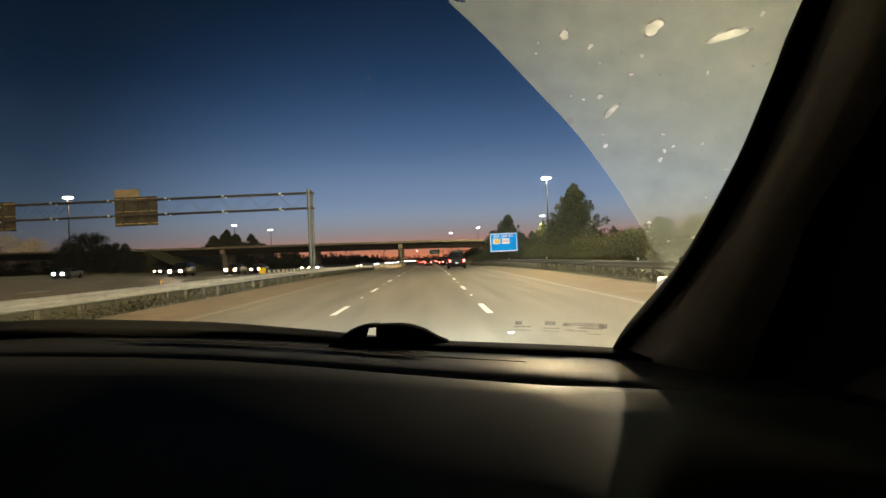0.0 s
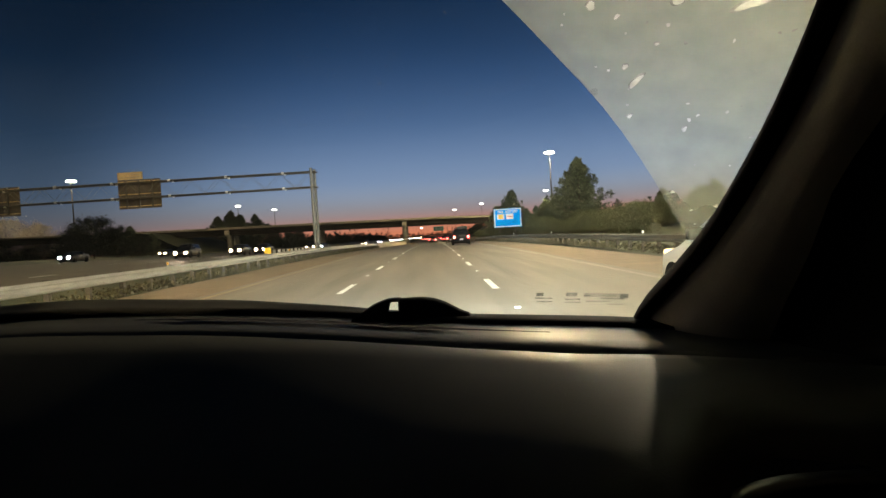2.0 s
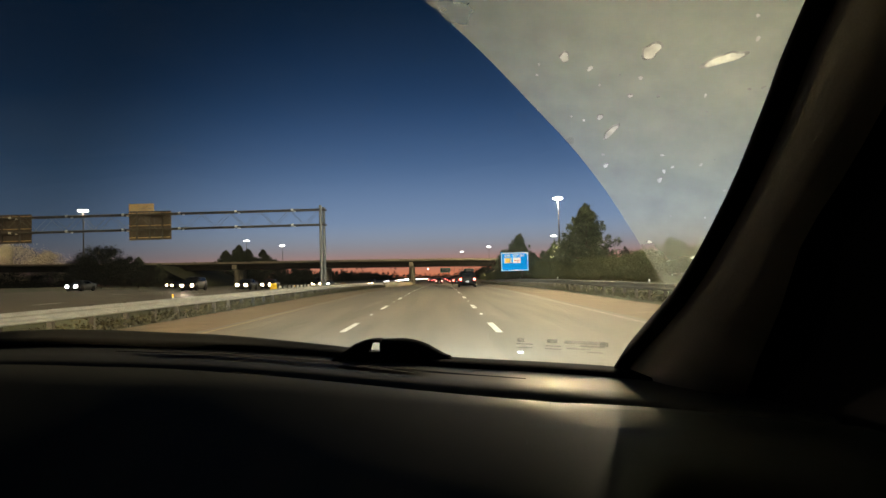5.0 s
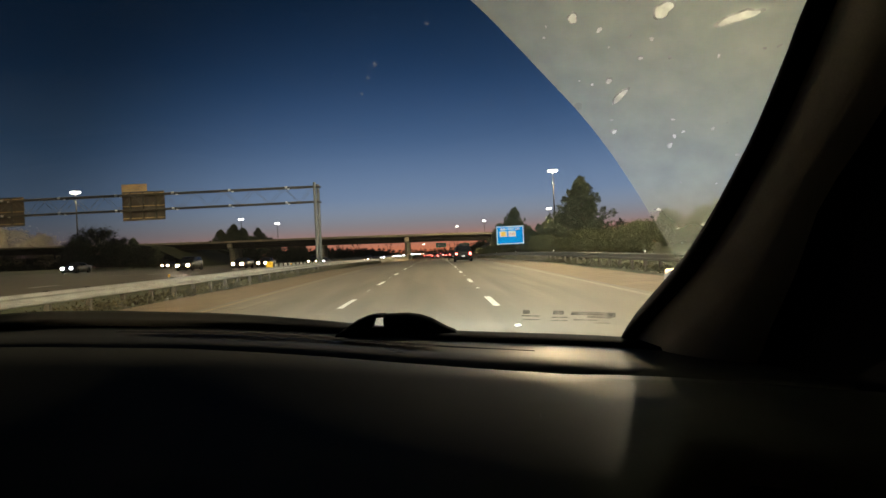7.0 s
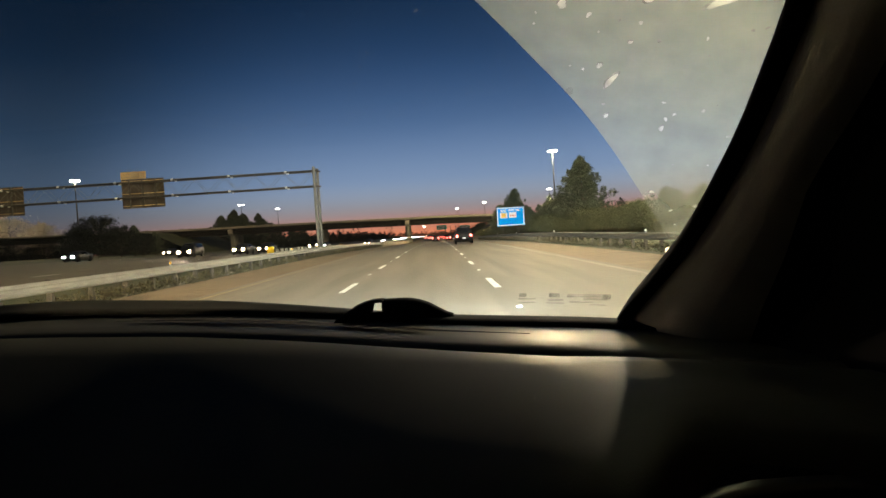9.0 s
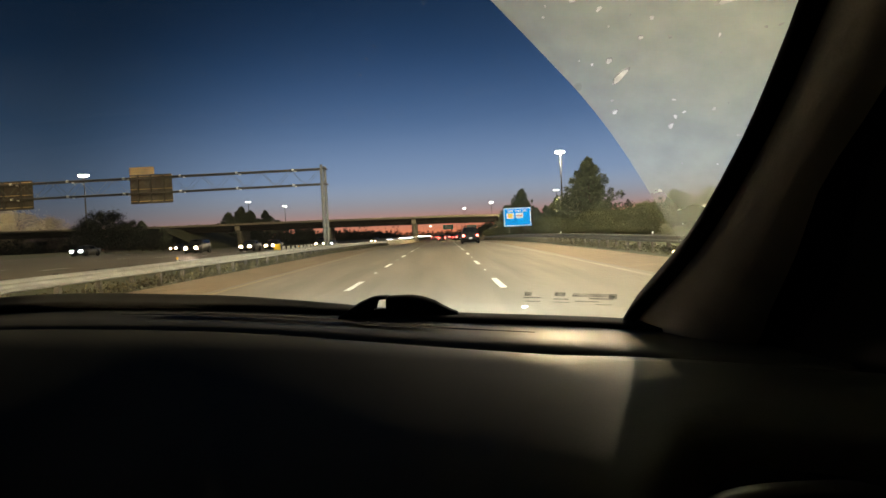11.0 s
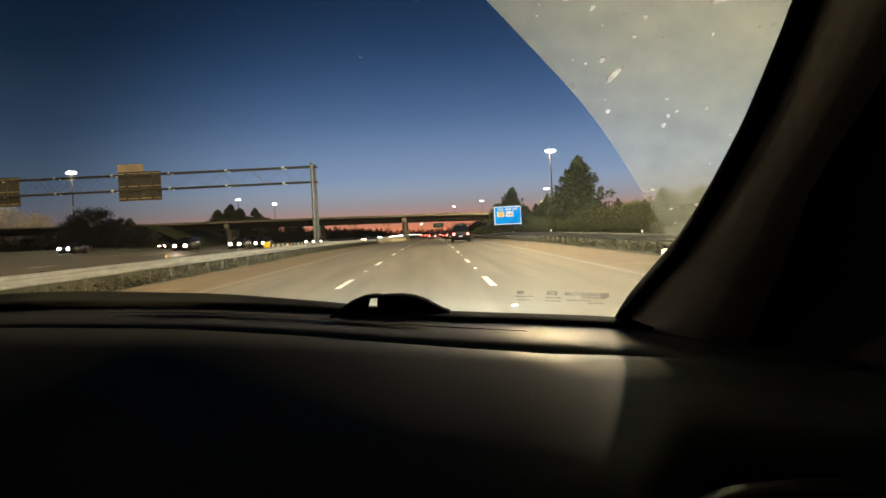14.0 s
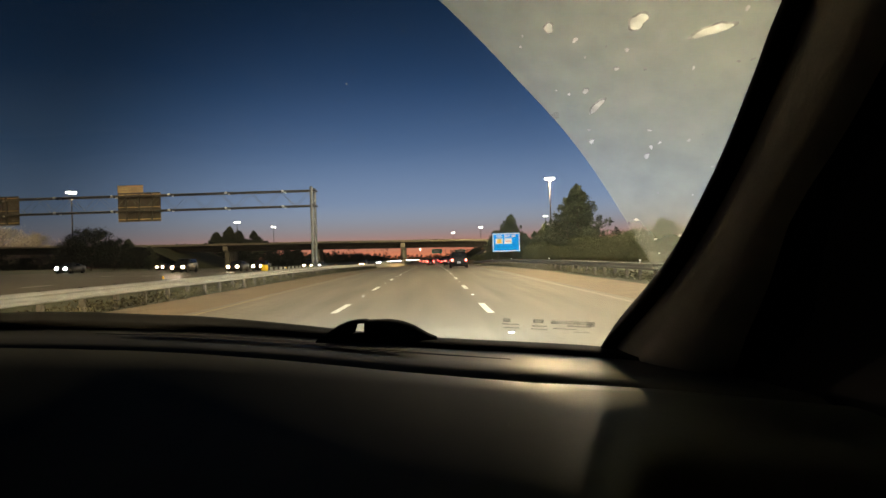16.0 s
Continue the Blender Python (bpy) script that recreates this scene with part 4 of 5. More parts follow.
def box_truck():
    """A delivery truck, nose along +y, tail at y = 0."""
    v = thing("box_truck", (0, 0, 0), "white box truck with lit headlamps and amber roof lamps", "truck")
    part("cargo_box", box((-1.2, 0.0, 0.95), (1.2, 5.0, 3.35), 0.05), TRAILER, v, "white cargo box")
    part("box_lining", box((-1.15, 4.95, 1.0), (1.15, 5.06, 3.3), 0.02), ALUMINIUM, v)
    rows = []
    for y, zt, w in ((5.1, 2.35, 1.0), (5.3, 2.42, 1.02), (5.75, 2.38, 1.02), (6.25, 1.55, 1.02), (7.05, 1.32, 0.98), (7.2, 1.1, 0.92)):
        rows.append([(w, y, 0.5), (w, y, min(1.4, zt - 0.05)), (w * 0.88, y, zt), (-w * 0.88, y, zt), (-w, y, min(1.4, zt - 0.05)), (-w, y, 0.5)])
    cab = part("cab", loft(rows, closed=True, caps=True), PAINT_CAR_WHITE, v, "white cab")
    part("front_window", loft([[(-0.82, 6.22, 1.62), (0.82, 6.22, 1.62)], [(-0.76, 5.83, 2.28), (0.76, 5.83, 2.28)]]), CAR_GLASS, cab)
    part("chassis", box((-0.45, 0.2, 0.55), (0.45, 7.0, 0.92), 0.02), DASH_DARK, v)
    for s in (-1, 1):
        for y in (1.3, 6.1):
            part("wheel", tube((s * 0.72, y, 0.42), (s * 1.02, y, 0.42), 0.42, n=18), RUBBER, v)
        part("headlamp", box((s * 0.78 - 0.15, 7.1, 0.78), (s * 0.78 + 0.15, 7.23, 0.98), 0.03), HEAD_WARM, v, "lit headlamp")
        part("marker_lamp", box((s * 0.8 - 0.22, 5.0, 3.36), (s * 0.8 + 0.22, 5.08, 3.44), 0.01), MARKER, v, "lit amber lamp")
    return v


def park(proto, x, y, turn=0, used=set()):
    m = pose(x, y, ground_z(x, y) + 0.004, 0, 0, turn)
    if proto.name in used:
        return copy_thing(proto, m)
    used.add(proto.name)
    proto.matrix_basis = m
    return proto


HATCH_AT = (4.20, 6.45)
park(hatch, *HATCH_AT)
park(suv, 2.85, 74.0)
park(box_truck(), -28.6, 42.0, 180)
for proto, x, y in ((sedan, 3.0, 128), (suv_far, -0.6, 178), (sedan_cool, 3.1, 190), (sedan, -0.5, 235), (suv_far, 3.0, 250), (sedan, -4.2, 262), (sedan_cool, -0.6, 300), (sedan, 3.1, 310), (suv_far, -4.2, 330), (sedan, 3.0, 360), (sedan, -0.6, 380),
                    (sedan_cool, 3.0, 430), (sedan, -4.2, 440), (sedan, 3.0, 500), (suv_far, -0.6, 520), (sedan, 3.0, 590), (sedan, -0.6, 640)):
    park(proto, x, y)
for proto, x, y in ((sedan_cool, -47.2, 92), (sedan, -57.0, 148), (suv_far, -31.0, 88), (sedan, -25.8, 93), (sedan, -25.2, 103), (suv_far, -22.0, 125), (sedan_cool, -25.0, 152), (sedan, -28.6, 178), (sedan, -21.4, 210), (suv_far, -25.0, 250), (sedan_cool, -21.4, 272), (sedan, -28.6, 290), (sedan_cool, -25.0, 318), (sedan, -21.4, 340),
                    (sedan_cool, -21.4, 380), (sedan, -25.0, 410), (sedan_cool, -21.4, 450), (sedan_cool, -25.0, 490), (sedan, -21.4, 530), (sedan_cool, -25.0, 580), (sedan_cool, -21.4, 630), (sedan, -25.0, 690), (sedan_cool, -21.4, 750)):
    park(proto, x, y, 180)

for k in range(26):
    park((sedan_cool, sedan, sedan_cool)[k % 3], (-21.4, -17.9, -25.0)[k % 3], 600 + 27 * k, 180)
for k in range(8):
    park(sedan, (3.0, -0.6)[k % 2], 400 + 33 * k)

# ---------------------------------------------------------------- the car's cabin
cabin = thing("car_cabin", (-0.42, 0, 0.4), "dark interior of the driven car behind its windshield", "car interior")


def cabin_part(name, bm, mat, label="", smooth=False, parent=None):
    me = mesh_of(bm, name) if isinstance(bm, bmesh.types.BMesh) else bm
    me.transform(Matrix.Translation((0.42, 0, -0.4)))
    return part(name, me, mat, parent or cabin, label, smooth)


# far edge of the dash (x, y, z) and the shelf's near edge (x, y, z), from the driver's side to the passenger's
FAR_EDGE = [(-1.12, 0.93, 1.190), (-0.74, 1.15, 1.225), (-0.443, 1.25, 1.204), (-0.204, 1.20, 1.189), (0.0, 1.10, 1.177), (0.25, 0.95, 1.173), (0.37, 0.86, 1.166)]
NEAR_EDGE = [(-1.12, 0.80, 1.180), (-0.74, 0.98, 1.203), (-0.443, 1.02, 1.189), (-0.22, 0.955, 1.180), (0.0, 0.825, 1.1745), (0.193, 0.69, 1.175), (0.37, 0.60, 1.168)]
DX = frange(-1.12, 0.37, 0.05)


def dash_rows(fn):
    rows = []
    for x in DX:
        fy, fz = curve_at(FAR_EDGE, x)
        ny, nz = curve_at(NEAR_EDGE, x)
        rows.append([(x, y, z) for y, z in fn(x, fy, fz, ny, nz)])
    return rows


dashboard = cabin_part("dashboard", loft(dash_rows(lambda x, fy, fz, ny, nz: [(fy, fz - 0.004), (lerp(fy, ny, 0.3), lerp(fz, nz, 0.3) - 0.005), (lerp(fy, ny, 0.7), lerp(fz, nz, 0.7) - 0.002), (lerp(fy, ny, 0.93), nz + 0.001), (ny, nz - 0.004), (ny - 0.006, nz - 0.02)])), DASH, "grey vinyl dashboard top", True)
cabin_part("seam", loft(dash_rows(lambda x, fy, fz, ny, nz: [(ny + 0.0, nz - 0.016), (ny - 0.035, nz - 0.018)])), DASH_DARK, "dark seam", parent=dashboard)
def pad_profile(x, fy, fz, ny, nz):
    """The padded face rolls down sooner towards the middle of the car."""
    k = 1.0 + 2.9 * min(1.0, max(0.0, (0.16 - x) / 0.60)) ** 0.8
    rows = [(ny - 0.028, nz - 0.02), (ny - 0.034, nz - 0.004)]
    for d, drop in ((0.05, -0.002), (0.095, -0.003), (0.14, -0.0022), (0.185, -0.0005), (0.23, 0.0030), (0.268, 0.0075), (0.300, 0.0140), (0.327, 0.026), (0.342, 0.050), (0.346, 0.09)):
        d *= 1.0 - 0.48 * min(1.0, max(0.0, (x - 0.134) / 0.06))
        rows.append((ny - d, nz - drop - (k - 1) * 0.17 * max(0, d - 0.05)))
    z = rows[-1][1]
    y = rows[-1][0]
    return rows + [(y + 0.016, z - 0.10), (y + 0.07, z - 0.26), (y + 0.2, z - 0.40)]


cabin_part("pad", loft(dash_rows(pad_profile)), DASH, "padded grey vinyl dashboard face", True, dashboard)

# a shallow crease in the vinyl, running down the pad
crease = []
for i in range(13):
    x = lerp(0.090, 0.075, i / 12)
    d = lerp(0.085, 0.285, i / 12)
    fy, fz = curve_at(FAR_EDGE, x)
    ny, nz = curve_at(NEAR_EDGE, x)
    prof = sorted((ny - y, z) for y, z in pad_profile(x, fy, fz, ny, nz)[2:12])
    k = max(0, min(len(prof) - 2, sum(1 for q in prof if q[0] <= d) - 1))
    z = lerp(prof[k][1], prof[k + 1][1], (d - prof[k][0]) / (prof[k + 1][0] - prof[k][0]))
    s = math.sin(math.pi * (i + 0.3) / 12.6)
    h = 0.0007 * s - 0.0006
    wob = 0.0005 * math.sin(i * 0.9)
    crease.append([(x + wob - 0.004 * s, ny - d, z - 0.0011), (x + wob, ny - d, z + h), (x + wob + 0.004 * s, ny - d, z - 0.0011)])
cabin_part("crease", loft(crease), DASH, "shallow crease in the vinyl", True, dashboard)


def seal(x):
    """The seal stands higher on the driver's side."""
    return 0.004 + 0.009 * min(1.0, max(0.0, (-0.12 - x) / 0.3))


cabin_part("frit_band", loft(dash_rows(lambda x, fy, fz, ny, nz: [(fy - 0.070, fz - 0.008), (fy - 0.066, fz - 0.0005), (fy - 0.03, fz + 0.0005), (fy - 0.004, fz - 0.001 + seal(x) * 0.6), (fy + 0.012, fz - 0.003 + seal(x)), (fy + 0.03, fz - 0.008 + seal(x)), (fy + 0.04, fz - 0.03)])), DASH_DARK, "black windshield seal", True)
# defroster slot on the shelf, tapering to a point on the passenger's side
slot_rows = []
for x in frange(-0.52, 0.115, 0.02):
    fy, fz = curve_at(FAR_EDGE, x)
    ny, nz = curve_at(NEAR_EDGE, x)
    w = 0.016 * min(1.0, (0.118 - x) / 0.20, (x + 0.53) / 0.12)
    f = 0.62
    y, z = lerp(fy, ny, f), lerp(fz, nz, f) + 0.0015
    slot_rows.append([(x, y + w, z), (x, y, z - 0.0005), (x, y - w, z)])
cabin_part("defroster_slot", loft(slot_rows), DASH_DARK, "black defroster slot", parent=dashboard)

# the low domed cover at the foot of the glass, with a slit through it
HY, HZ = 1.085, 1.170
cover = cabin_part("cowl_cover", loft([[(x, HY + d, HZ - 0.02 + (h + 0.031) * s) for d, s in ((-0.02, 0.0), (-0.016, 0.86), (0.0, 1.0), (0.02, 0.9), (0.03, 0.0))] for x, h in
                                       [(-0.089, 0.0292), (-0.082, 0.0298), (-0.07, 0.0300), (-0.05, 0.0300), (-0.03, 0.0265), (-0.012, 0.0195), (0.0, 0.012), (0.012, 0.005), (0.024, 0.0)]], caps=True), DASH_DARK, "black domed cover at the foot of the windshield", True)
cabin_part("cover_arm", loft([[(x, HY + d, z0 + (z1 - z0) * s) for d, s in ((-0.02, 0.0), (-0.016, 0.9), (0.0, 1.0), (0.02, 0.9), (0.03, 0.0))] for x, z0, z1 in
                              [(-0.165, 1.160, 1.182), (-0.148, 1.16, 1.192), (-0.130, 1.16, 1.2035), (-0.114, 1.16, 1.2095), (-0.109, 1.185, 1.2107), (-0.102, 1.2066, 1.2112), (-0.086, 1.2066, 1.2112)]], caps=True), DASH_DARK, parent=cover, smooth=True)
cabin_part("cover_foot", box((-0.15, HY - 0.004, 1.15), (-0.084, HY + 0.004, 1.1905), 0.001), DASH_DARK, parent=cover)

# windshield: a curved sheet from the dash's far edge to the roof
def glass_point(x, f):
    """f: 0 at the foot, 1 at the roof."""
    fy, fz = curve_at(FAR_EDGE, x)
    s = (x + 0.42) / 0.74
    ty, tz = 0.50 - 0.10 * s * s, 1.655 - 0.035 * s * s
    bow = 0.035 * math.sin(math.pi * f)
    tx = -0.42 + (x + 0.42) * (1 - 0.03 * f)
    return Vector((tx, lerp(fy + 0.01, ty, f) + bow * 0.5, lerp(fz + 0.002, tz, f) + bow))


windshield = cabin_part("windshield", loft([[glass_point(x, f) for f in frange(0, 1, 0.05)] for x in frange(-1.12, 0.345, 0.04)]), GLASS, "clear windshield wiped in an arc", True)
windshield.visible_shadow = False


def glass_hit(x, f, inset):
    """A point of the glass, drawn a little inwards."""
    p = glass_point(x, f)
    return p + Vector((0, -0.6, -0.8)) * inset


# the unswept corner outside the wiper's arc keeps its dirt
ARC = [(0.194, 0.2993), (0.257, 0.2765), (0.345, 0.2442), (0.441, 0.2056), (0.523, 0.1679), (0.586, 0.1345), (0.666, 0.0911), (0.729, 0.0550), (0.81, 0.002), (0.89, -0.06), (0.97, -0.14)]


def arc_x(f):
    """Smooth curve through the arc's points."""
    i = max(0, min(len(ARC) - 2, sum(1 for q in ARC if q[0] <= f) - 1))
    slope = lambda j: (ARC[min(len(ARC) - 1, j + 1)][1] - ARC[max(0, j - 1)][1]) / (ARC[min(len(ARC) - 1, j + 1)][0] - ARC[max(0, j - 1)][0])
    (f0, x0), (f1, x1) = ARC[i], ARC[i + 1]
    if f < f0:
        return x0 + slope(0) * (f - f0)
    w = f1 - f0
    t = (f - f0) / w
    return (2 * t ** 3 - 3 * t * t + 1) * x0 + (t ** 3 - 2 * t * t + t) * w * slope(i) + (3 * t * t - 2 * t ** 3) * x1 + (t ** 3 - t * t) * w * slope(i + 1)


film = cabin_part("dirt_film", loft([[glass_hit(lerp(arc_x(f), 0.345, k / 14), f, 0.007) for k in range(15)] for f in [0.15] + frange(0.194, 0.97, 0.02)]), FILM, "dried dirt outside the wiped arc", True, windshield)
film.visible_shadow = False


# the wiped part keeps a thin smeared haze
cabin_part("wiped_haze", loft([[glass_hit(lerp(-0.95, arc_x(f) - 0.0005, k / 18), f, 0.007) for k in range(19)] for f in [0.04, 0.12] + frange(0.194, 0.97, 0.02)]), WIPED, "thin smeared haze on the wiped glass", True, windshield).visible_shadow = False


def speck(x, f, a, b, turn, mat, seed, inset=0.009):
    """A dried splash: a ragged rounded flat spot on the glass."""
    r = random.Random(seed)
    c = glass_hit(x, f, inset)
    u = (glass_point(x + 0.01, f) - glass_point(x - 0.01, f)).normalized()
    v = (glass_point(x, f + 0.01) - glass_point(x, f - 0.01)).normalized()
    bm = bmesh.new()
    mid = bm.verts.new(c)
    ring = []
    p1, p2, p3 = (r.uniform(0, 6.2832) for _ in range(3))
    for i in range(22):
        t = 6.2832 * i / 22
        k = 1.0 + 0.14 * math.sin(2 * t + p1) + 0.11 * math.sin(3 * t + p2) + 0.07 * math.sin(5 * t + p3) + r.uniform(-0.04, 0.04)
        p, q = a * k * math.cos(t), b * k * math.sin(t)
        p, q = p * math.cos(turn) - q * math.sin(turn), p * math.sin(turn) + q * math.cos(turn)
        ring.append(bm.verts.new(c + u * p + v * q))
    for i in range(22):
        bm.faces.new((mid, ring[i], ring[(i + 1) % 22]))
    cabin_part("splash_spot" if inset > 0.0085 else "splash_soft_edge", bm, mat, parent=windshield).visible_shadow = False


SPOTS = [(0.2031, 0.552, 0.0035, 0.0085, -0.5, SPECKS), (0.2044, 0.486, 0.002, 0.003, 0, SPECKS), (0.2239, 0.690, 0.007, 0.008, 0, SPECKS), (0.286, 0.668, 0.014, 0.005, 0.3, SPECKS), (0.1899, 0.581, 0.0022, 0.0035, 0, SPECKS),
         (0.147, 0.691, 0.004, 0.005, 0, SPECKS), (0.2607, 0.4528, 0.0022, 0.003, 0, SPECKS), (0.2143, 0.616, 0.002, 0.002, 0, SPECKS), (0.1639, 0.5397, 0.004, 0.006, 0.6, FAINT),
         (-0.0586, 0.622, 0.002, 0.0025, 0, FAINT), (-0.0684, 0.5917, 0.002, 0.003, 0, FAINT), (-0.0482, 0.644, 0.0018, 0.0025, 0, FAINT), (0.0088, 0.7055, 0.002, 0.002, 0, FAINT), (0.3106, 0.2883, 0.002, 0.002, 0, SPECKS)]
for i, s in enumerate(SPOTS):
    speck(*s, i)
    if s[5] is SPECKS:
        # a fainter, wider disc is added for the spot's out-of-focus edge
        speck(s[0], s[1], s[2] * 1.22 + 0.0004, s[3] * 1.22 + 0.0004, s[4], SOFT, i, 0.008)
rs = random.Random(77)
for i in range(32):
    f = rs.uniform(0.24, 0.74)
    x = rs.uniform(arc_x(f) + 0.01, 0.325)
    k = rs.uniform(0.0006, 0.0022)
    speck(x, f, k, k * rs.uniform(1.0, 1.8), rs.uniform(0, 3), SPECKS if i % 2 else SOFT, 100 + i)

# the maker's mark printed on the glass, as plain bars
for x, f, w, h in ((0.1275, 0.0600, 0.010, 0.006), (0.133, 0.0530, 0.024, 0.0018), (0.134, 0.0430, 0.022, 0.0014), (0.170, 0.0600, 0.014, 0.006), (0.172, 0.0500, 0.020, 0.002), (0.172, 0.0420, 0.022, 0.0014),
                   (0.212, 0.0655, 0.050, 0.0018), (0.212, 0.0595, 0.052, 0.0030), (0.222, 0.0525, 0.030, 0.0030), (0.236, 0.0560, 0.010, 0.007), (0.205, 0.0450, 0.030, 0.0018), (0.226, 0.0380, 0.020, 0.0014)):
    a, b = glass_hit(x - w / 2, f, 0.004), glass_hit(x + w / 2, f, 0.004)
    up = (glass_point(x, f + 0.01) - glass_point(x, f)).normalized() * (h * 1.35)
    bm = bmesh.new()
    bm.faces.new([bm.verts.new(p) for p in (a, b, b + up, a + up)])
    cabin_part("print_bar", bm, PRINTED, parent=windshield)

# right-hand pillar: inner edge from the dash up to the roof
EDGE = [(0.236, 0.985, 1.120), (0.248, 0.945, 1.173), (0.268, 0.761, 1.273), (0.275, 0.619, 1.369), (0.278, 0.538, 1.440), (0.280, 0.495, 1.483), (0.285, 0.36, 1.590), (0.290, 0.20, 1.68)]


def edge_at(f):
    """Smooth curve through the edge's points."""
    k = f * (len(EDGE) - 1)
    i = min(int(k), len(EDGE) - 2)
    t = k - i
    p0, p1, p2, p3 = (Vector(EDGE[max(0, min(len(EDGE) - 1, j))]) for j in (i - 1, i, i + 1, i + 2))
    return 0.5 * ((2 * p1) + (p2 - p0) * t + (2 * p0 - 5 * p1 + 4 * p2 - p3) * t * t + (3 * p1 - p0 - 3 * p2 + p3) * t ** 3)


EF = frange(0, 1, 0.04)
GASKET = [(0.03, 0.05, 0.02), (0.0, 0.0, 0.0), (0.004, -0.006, 0.0), (0.014, -0.012, 0.0), (0.020, -0.008, 0.0), (0.021, -0.002, 0.0)]
TRIM = [(0.018, 0.01, 0.0), (0.020, -0.010, 0.0), (0.022, -0.03, 0.0), (0.026, -0.06, 0.0), (0.033, -0.10, 0.0), (0.046, -0.138, 0.0), (0.064, -0.172, 0.0), (0.088, -0.196, 0.0), (0.116, -0.206, 0.0), (0.128, -0.45, 0.0), (0.13, -0.70, 0.0)]


def trim_at(f, o):
    """The trim narrows towards the roof."""
    e = edge_at(f)
    k = 0.40 + 0.52 * max(0.0, min(1.0, (1.34 - e.z) / 0.17)) ** 1.3
    return e + Vector((0.018 + (o[0] - 0.018) * k, o[1] * k, o[2]))


pillar = cabin_part("pillar_trim", loft([[trim_at(f, o) for o in TRIM[:9]] for f in EF if f > 0.10]), PILLAR, "grey cloth-covered windshield pillar", True)
# black sheet in place of the trim's unlit outer part
cabin_part("pillar_dark_side", loft([[trim_at(f, TRIM[8])] + [edge_at(f) + Vector(o) for o in TRIM[8:]] for f in EF if f > 0.10]), DASH_DARK, "black strip standing in for the pillar's unlit side", True, pillar)
cabin_part("gasket", loft([[edge_at(f) + Vector(o) for o in GASKET] for f in EF]), DASH_DARK, "black rubber edge strip", True, pillar)
cabin_part("pillar_outer", loft([[edge_at(f) + Vector(o) for o in ((0.014, 0.004, 0.0), (0.05, 0.05, 0.02), (0.085, 0.05, 0.02), (0.115, -0.02, 0.0), (0.13, -0.3, 0.0))] for f in EF]), DASH_DARK, "dark painted outer pillar", True, pillar)
# added curtain from pillar to door stops lamp light leaking onto the dash
cabin_part("leak_block", loft([[e + Vector((0.10, 0.0, 0.0)), e + Vector((0.115, -0.01, -0.02)), Vector((0.40, e.y - 0.01, min(1.15, e.z)))] for e in (edge_at(f) for f in EF)]), DASH_DARK, "added dark panel blocking light between pillar and door", parent=pillar)
# dark foot below the trim, and the door beside it
cabin_part("pillar_foot", loft([[(0.225, 1.02, z0), (0.262, 0.935, z0), (0.285, 0.90, z0), (0.335, 0.72, z0), (0.40, 0.45, z0), (0.42, 0.0, z0), (0.42, -0.6, z0)] for z0 in (0.5, 0.9, 1.10, 1.165)]), DASH_DARK, "black pillar foot", True, pillar)
cabin_part("door_panel", box((0.40, -1.5, 0.45), (0.46, 0.9, 1.22), 0.02), DASH_DARK, "dark passenger door")
# solid blank inside the side glass, added to close the cabin
cabin_part("window_blank", box((0.40, -1.5, 1.2), (0.47, 0.42, 1.70), 0.02), HEADLINER, "dark blank panel inside the side glass")
cabin_part("headliner", loft([[(x, y, 1.66 + 0.03 * (1 - ((x + 0.42) / 0.85) ** 2) - 0.02 * (y > 0.4)) for x in frange(-1.27, 0.43, 0.17)] for y in (0.52, 0.40, 0.0, -0.6, -1.5)]), HEADLINER, "grey cloth headliner", True)
cabin_part("rear_wall", box((-1.27, -1.56, 0.40), (0.46, -1.5, 1.70), 0.02), HEADLINER, "dark rear of the cabin")
cabin_part("floor_pan", box((-1.27, -1.5, 0.40), (0.46, 1.0, 0.45), 0.01), DASH_DARK, "dark carpeted floor")
cabin_part("door_panel", box((-1.33, -1.5, 0.45), (-1.27, 0.9, 1.22), 0.02), DASH_DARK, "dark driver's door")
cabin_part("pillar_trim", loft([[Vector((-0.84 - p.x, p.y, p.z)) for p in (edge_at(f) + Vector(o) for o in TRIM[:7])] for f in EF]), PILLAR, "grey cloth-covered windshield pillar", True)
# added blank, out of view, keeps lamp light from the left off the dash
cabin_part("window_blank", box((-1.34, -1.5, 1.2), (-1.27, 0.95, 1.70), 0.02), HEADLINER, "dark blank panel inside the side glass")
cabin_part("firewall", box((-1.27, 1.02, 0.40), (0.40, 1.06, 1.06), 0.02), DASH_DARK, "black bulkhead below the glass")

# the car's outside: bonnet under the sight line, sides, roof and wheels
hood_rows = []
for y in (1.20, 1.32, 1.6, 1.9, 2.2, 2.40, 2.50):
    drop = 0.0 if y < 1.9 else (y - 1.9) ** 2 * 0.5
    hood_rows.append([(-0.42 + s * 0.90, y - 0.14 * s * s, 1.04 - 0.03 * (y - 1.2) - drop - 0.06 * s * s) for s in frange(-1, 1, 0.2)])
cabin_part("bonnet", loft(hood_rows), PAINT_CAR_BLACK, "dark bonnet", True)
plan = []
for k in range(48):
    a = 6.2832 * k / 48
    c, s = math.cos(a), math.sin(a)
    plan.append((-0.42 + 0.96 * math.copysign(abs(c) ** 0.30, c), 0.02 + 2.5 * math.copysign(abs(s) ** 0.24, s)))
skirt = []
for z, k in ((0.24, 0.955), (0.34, 0.985), (0.60, 1.0), (0.80, 0.998), (0.90, 0.985)):
    skirt.append([(-0.42 + (x + 0.42) * k, 0.02 + (y - 0.02) * k, z) for x, y in plan])
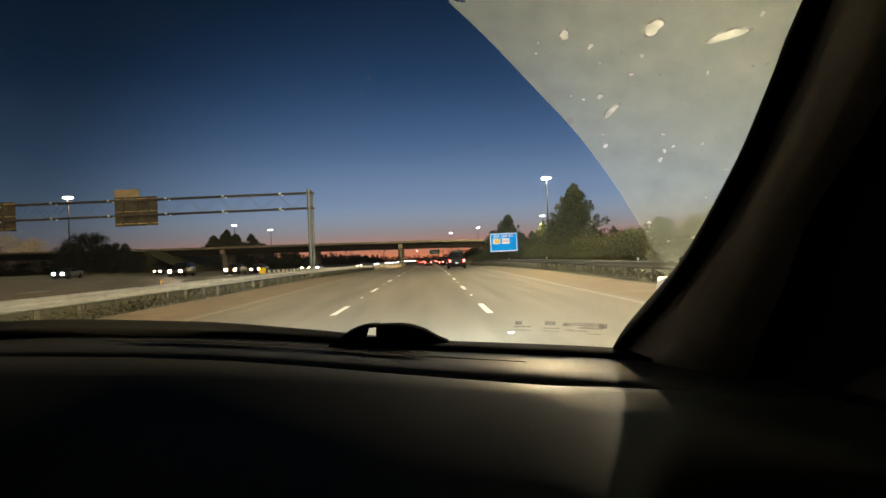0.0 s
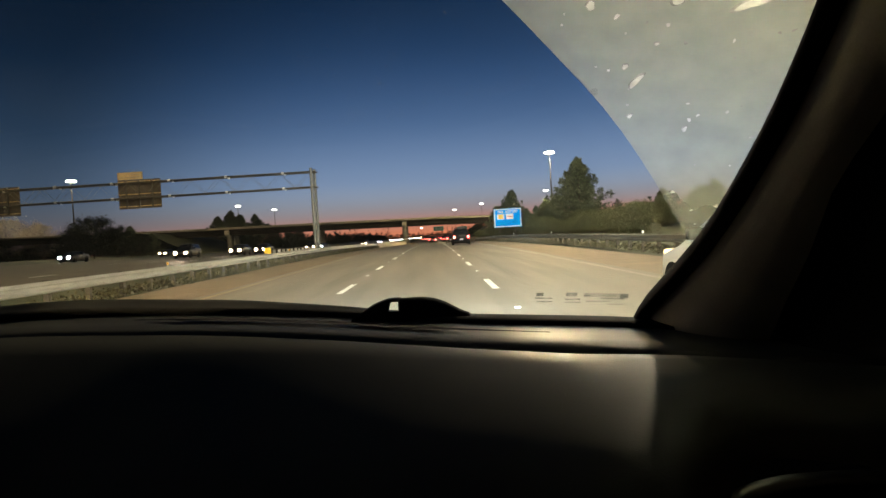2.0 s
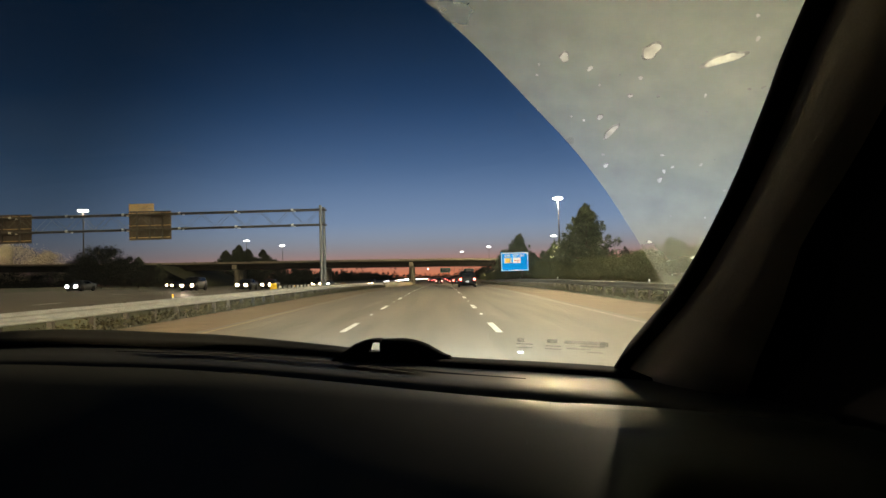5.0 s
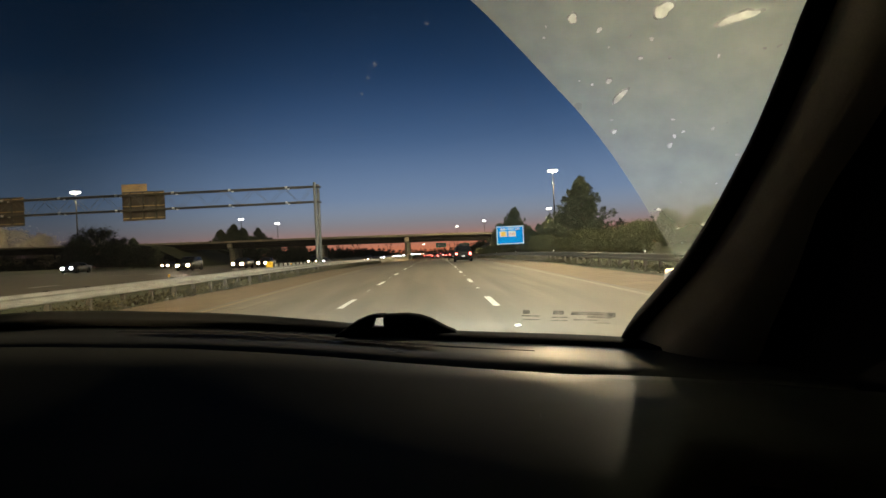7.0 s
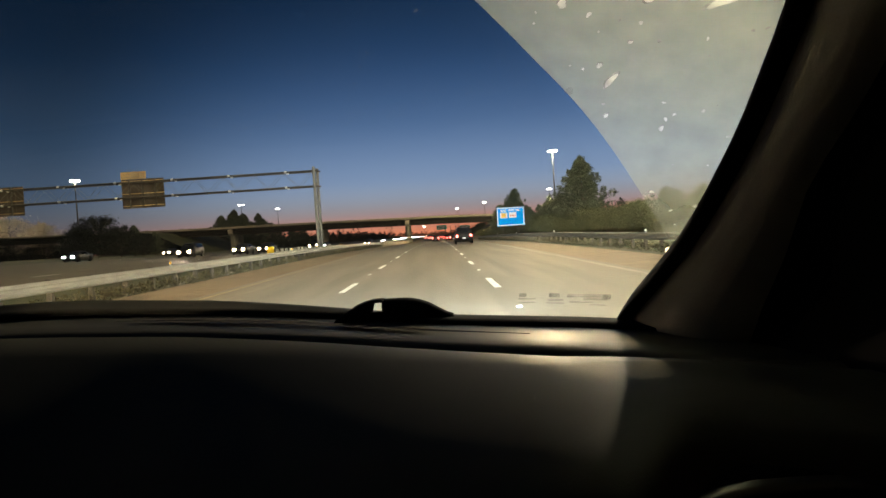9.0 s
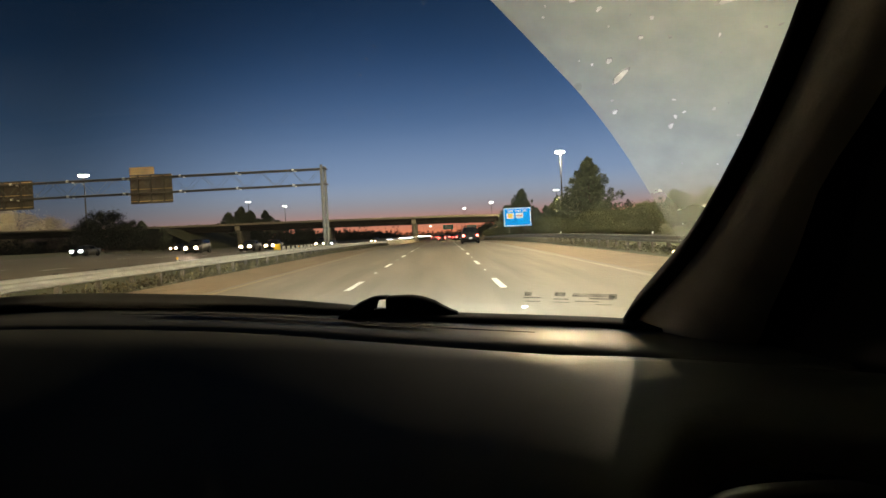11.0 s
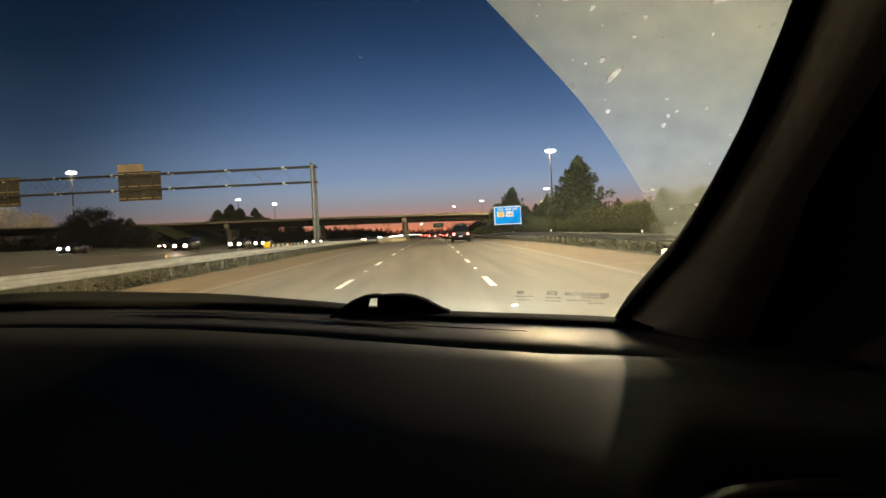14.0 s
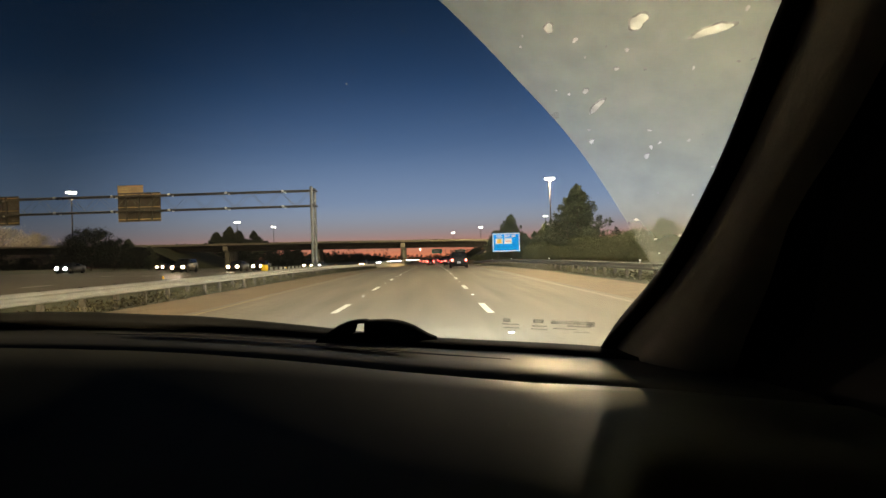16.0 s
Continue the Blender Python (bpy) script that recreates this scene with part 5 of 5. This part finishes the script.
body = cabin_part("body_side", loft(skirt, closed=True), PAINT_CAR_BLACK, "dark painted body", True)
for s in (-1, 1):
    x0, x1 = sorted((-0.42 + s * 0.955, -0.42 + s * 0.90))
    cabin_part("outer_door", box((x0, -0.35, 0.86), (x1, 0.95, 1.18), 0.02), PAINT_CAR_BLACK)
    cabin_part("outer_door", box((x0, -1.45, 0.86), (x1, -0.37, 1.18), 0.02), PAINT_CAR_BLACK)
    cabin_part("side_glass", loft([[(-0.42 + s * 0.93, y, 1.19), (-0.42 + s * (0.80 if y < 0.9 else 0.92), y - 0.25 * (y > 0.8), 1.62 if y < 0.9 else 1.25)] for y in (-1.4, -0.4, 0.3, 0.55)]), CAR_GLASS)
    for y in (-1.45, 1.50):
        wheel = cabin_part("tyre", tube((-0.42 + s * 0.76, y, 0.34), (-0.42 + s * 0.98, y, 0.34), 0.34, n=24), RUBBER)
        cabin_part("rim", tube((-0.42 + s * 0.90, y, 0.34), (-0.42 + s * 0.99, y, 0.34), 0.21, n=20), RIM, parent=wheel)
cabin_part("roof_skin", loft([[(-0.42 + s * (0.86 if y > -1.5 else 0.78), y, 1.76 - 0.07 * s * s - 0.04 * (y > 0.3) - 0.06 * (y < -1.4)) for s in frange(-1, 1, 0.2)] for y in (0.50, 0.35, 0.0, -0.7, -1.4, -1.7)]), PAINT_CAR_BLACK, "dark roof", True)
cabin_part("tailgate", loft([[(-0.42 + s * w, y, z) for s in frange(-1, 1, 0.25)] for y, z, w in ((-1.7, 1.68, 0.76), (-2.15, 1.20, 0.88), (-2.38, 1.05, 0.90), (-2.44, 0.85, 0.90))]), PAINT_CAR_BLACK, "dark tailgate", True)

# rounded air vent at the dash's passenger end: bright surround, dark mouth and blades
def rounded(cx, cy, cz, rx, rz, t):
    k = 0.62
    return Vector((cx + rx * math.copysign(abs(math.cos(t)) ** k, math.cos(t)), cy, cz + rz * math.copysign(abs(math.sin(t)) ** k, math.sin(t))))


VC = Vector((0.243, 0.462, 1.068))
ring_at = lambda rx, rz, dy: [rounded(VC.x, VC.y + dy, VC.z, rx, rz, 6.2832 * i / 40) for i in range(40)]
air_vent = cabin_part("air_vent", loft([ring_at(0.084, 0.056, 0.012), ring_at(0.084, 0.057, -0.002), ring_at(0.080, 0.053, -0.008), ring_at(0.074, 0.047, -0.004), ring_at(0.072, 0.045, 0.03)], closed=True), VENT_TRIM, "rounded dashboard vent with a bright surround", True, dashboard)
cabin_part("vent_housing", loft([ring_at(0.088, 0.060, 0.11), ring_at(0.085, 0.058, 0.006)], closed=True, caps=True), DASH_DARK, "black vent housing", True, dashboard)
for dz in (-0.026, -0.009, 0.008, 0.025):
    cabin_part("vent_blade", box((VC.x - 0.066, VC.y - 0.003, VC.z + dz - 0.002), (VC.x + 0.066, VC.y + 0.004, VC.z + dz + 0.002), 0.001), DASH_DARK, parent=dashboard)
word("GAS - EXIT 23C", 0.50, (0, -0.006, 2.15 + 2.48), SIGN_WHITE, service)
word("FOOD - EXIT 23C", 0.46, (0, -0.006, 2.15 + 2.48), SIGN_WHITE, passed_sign)
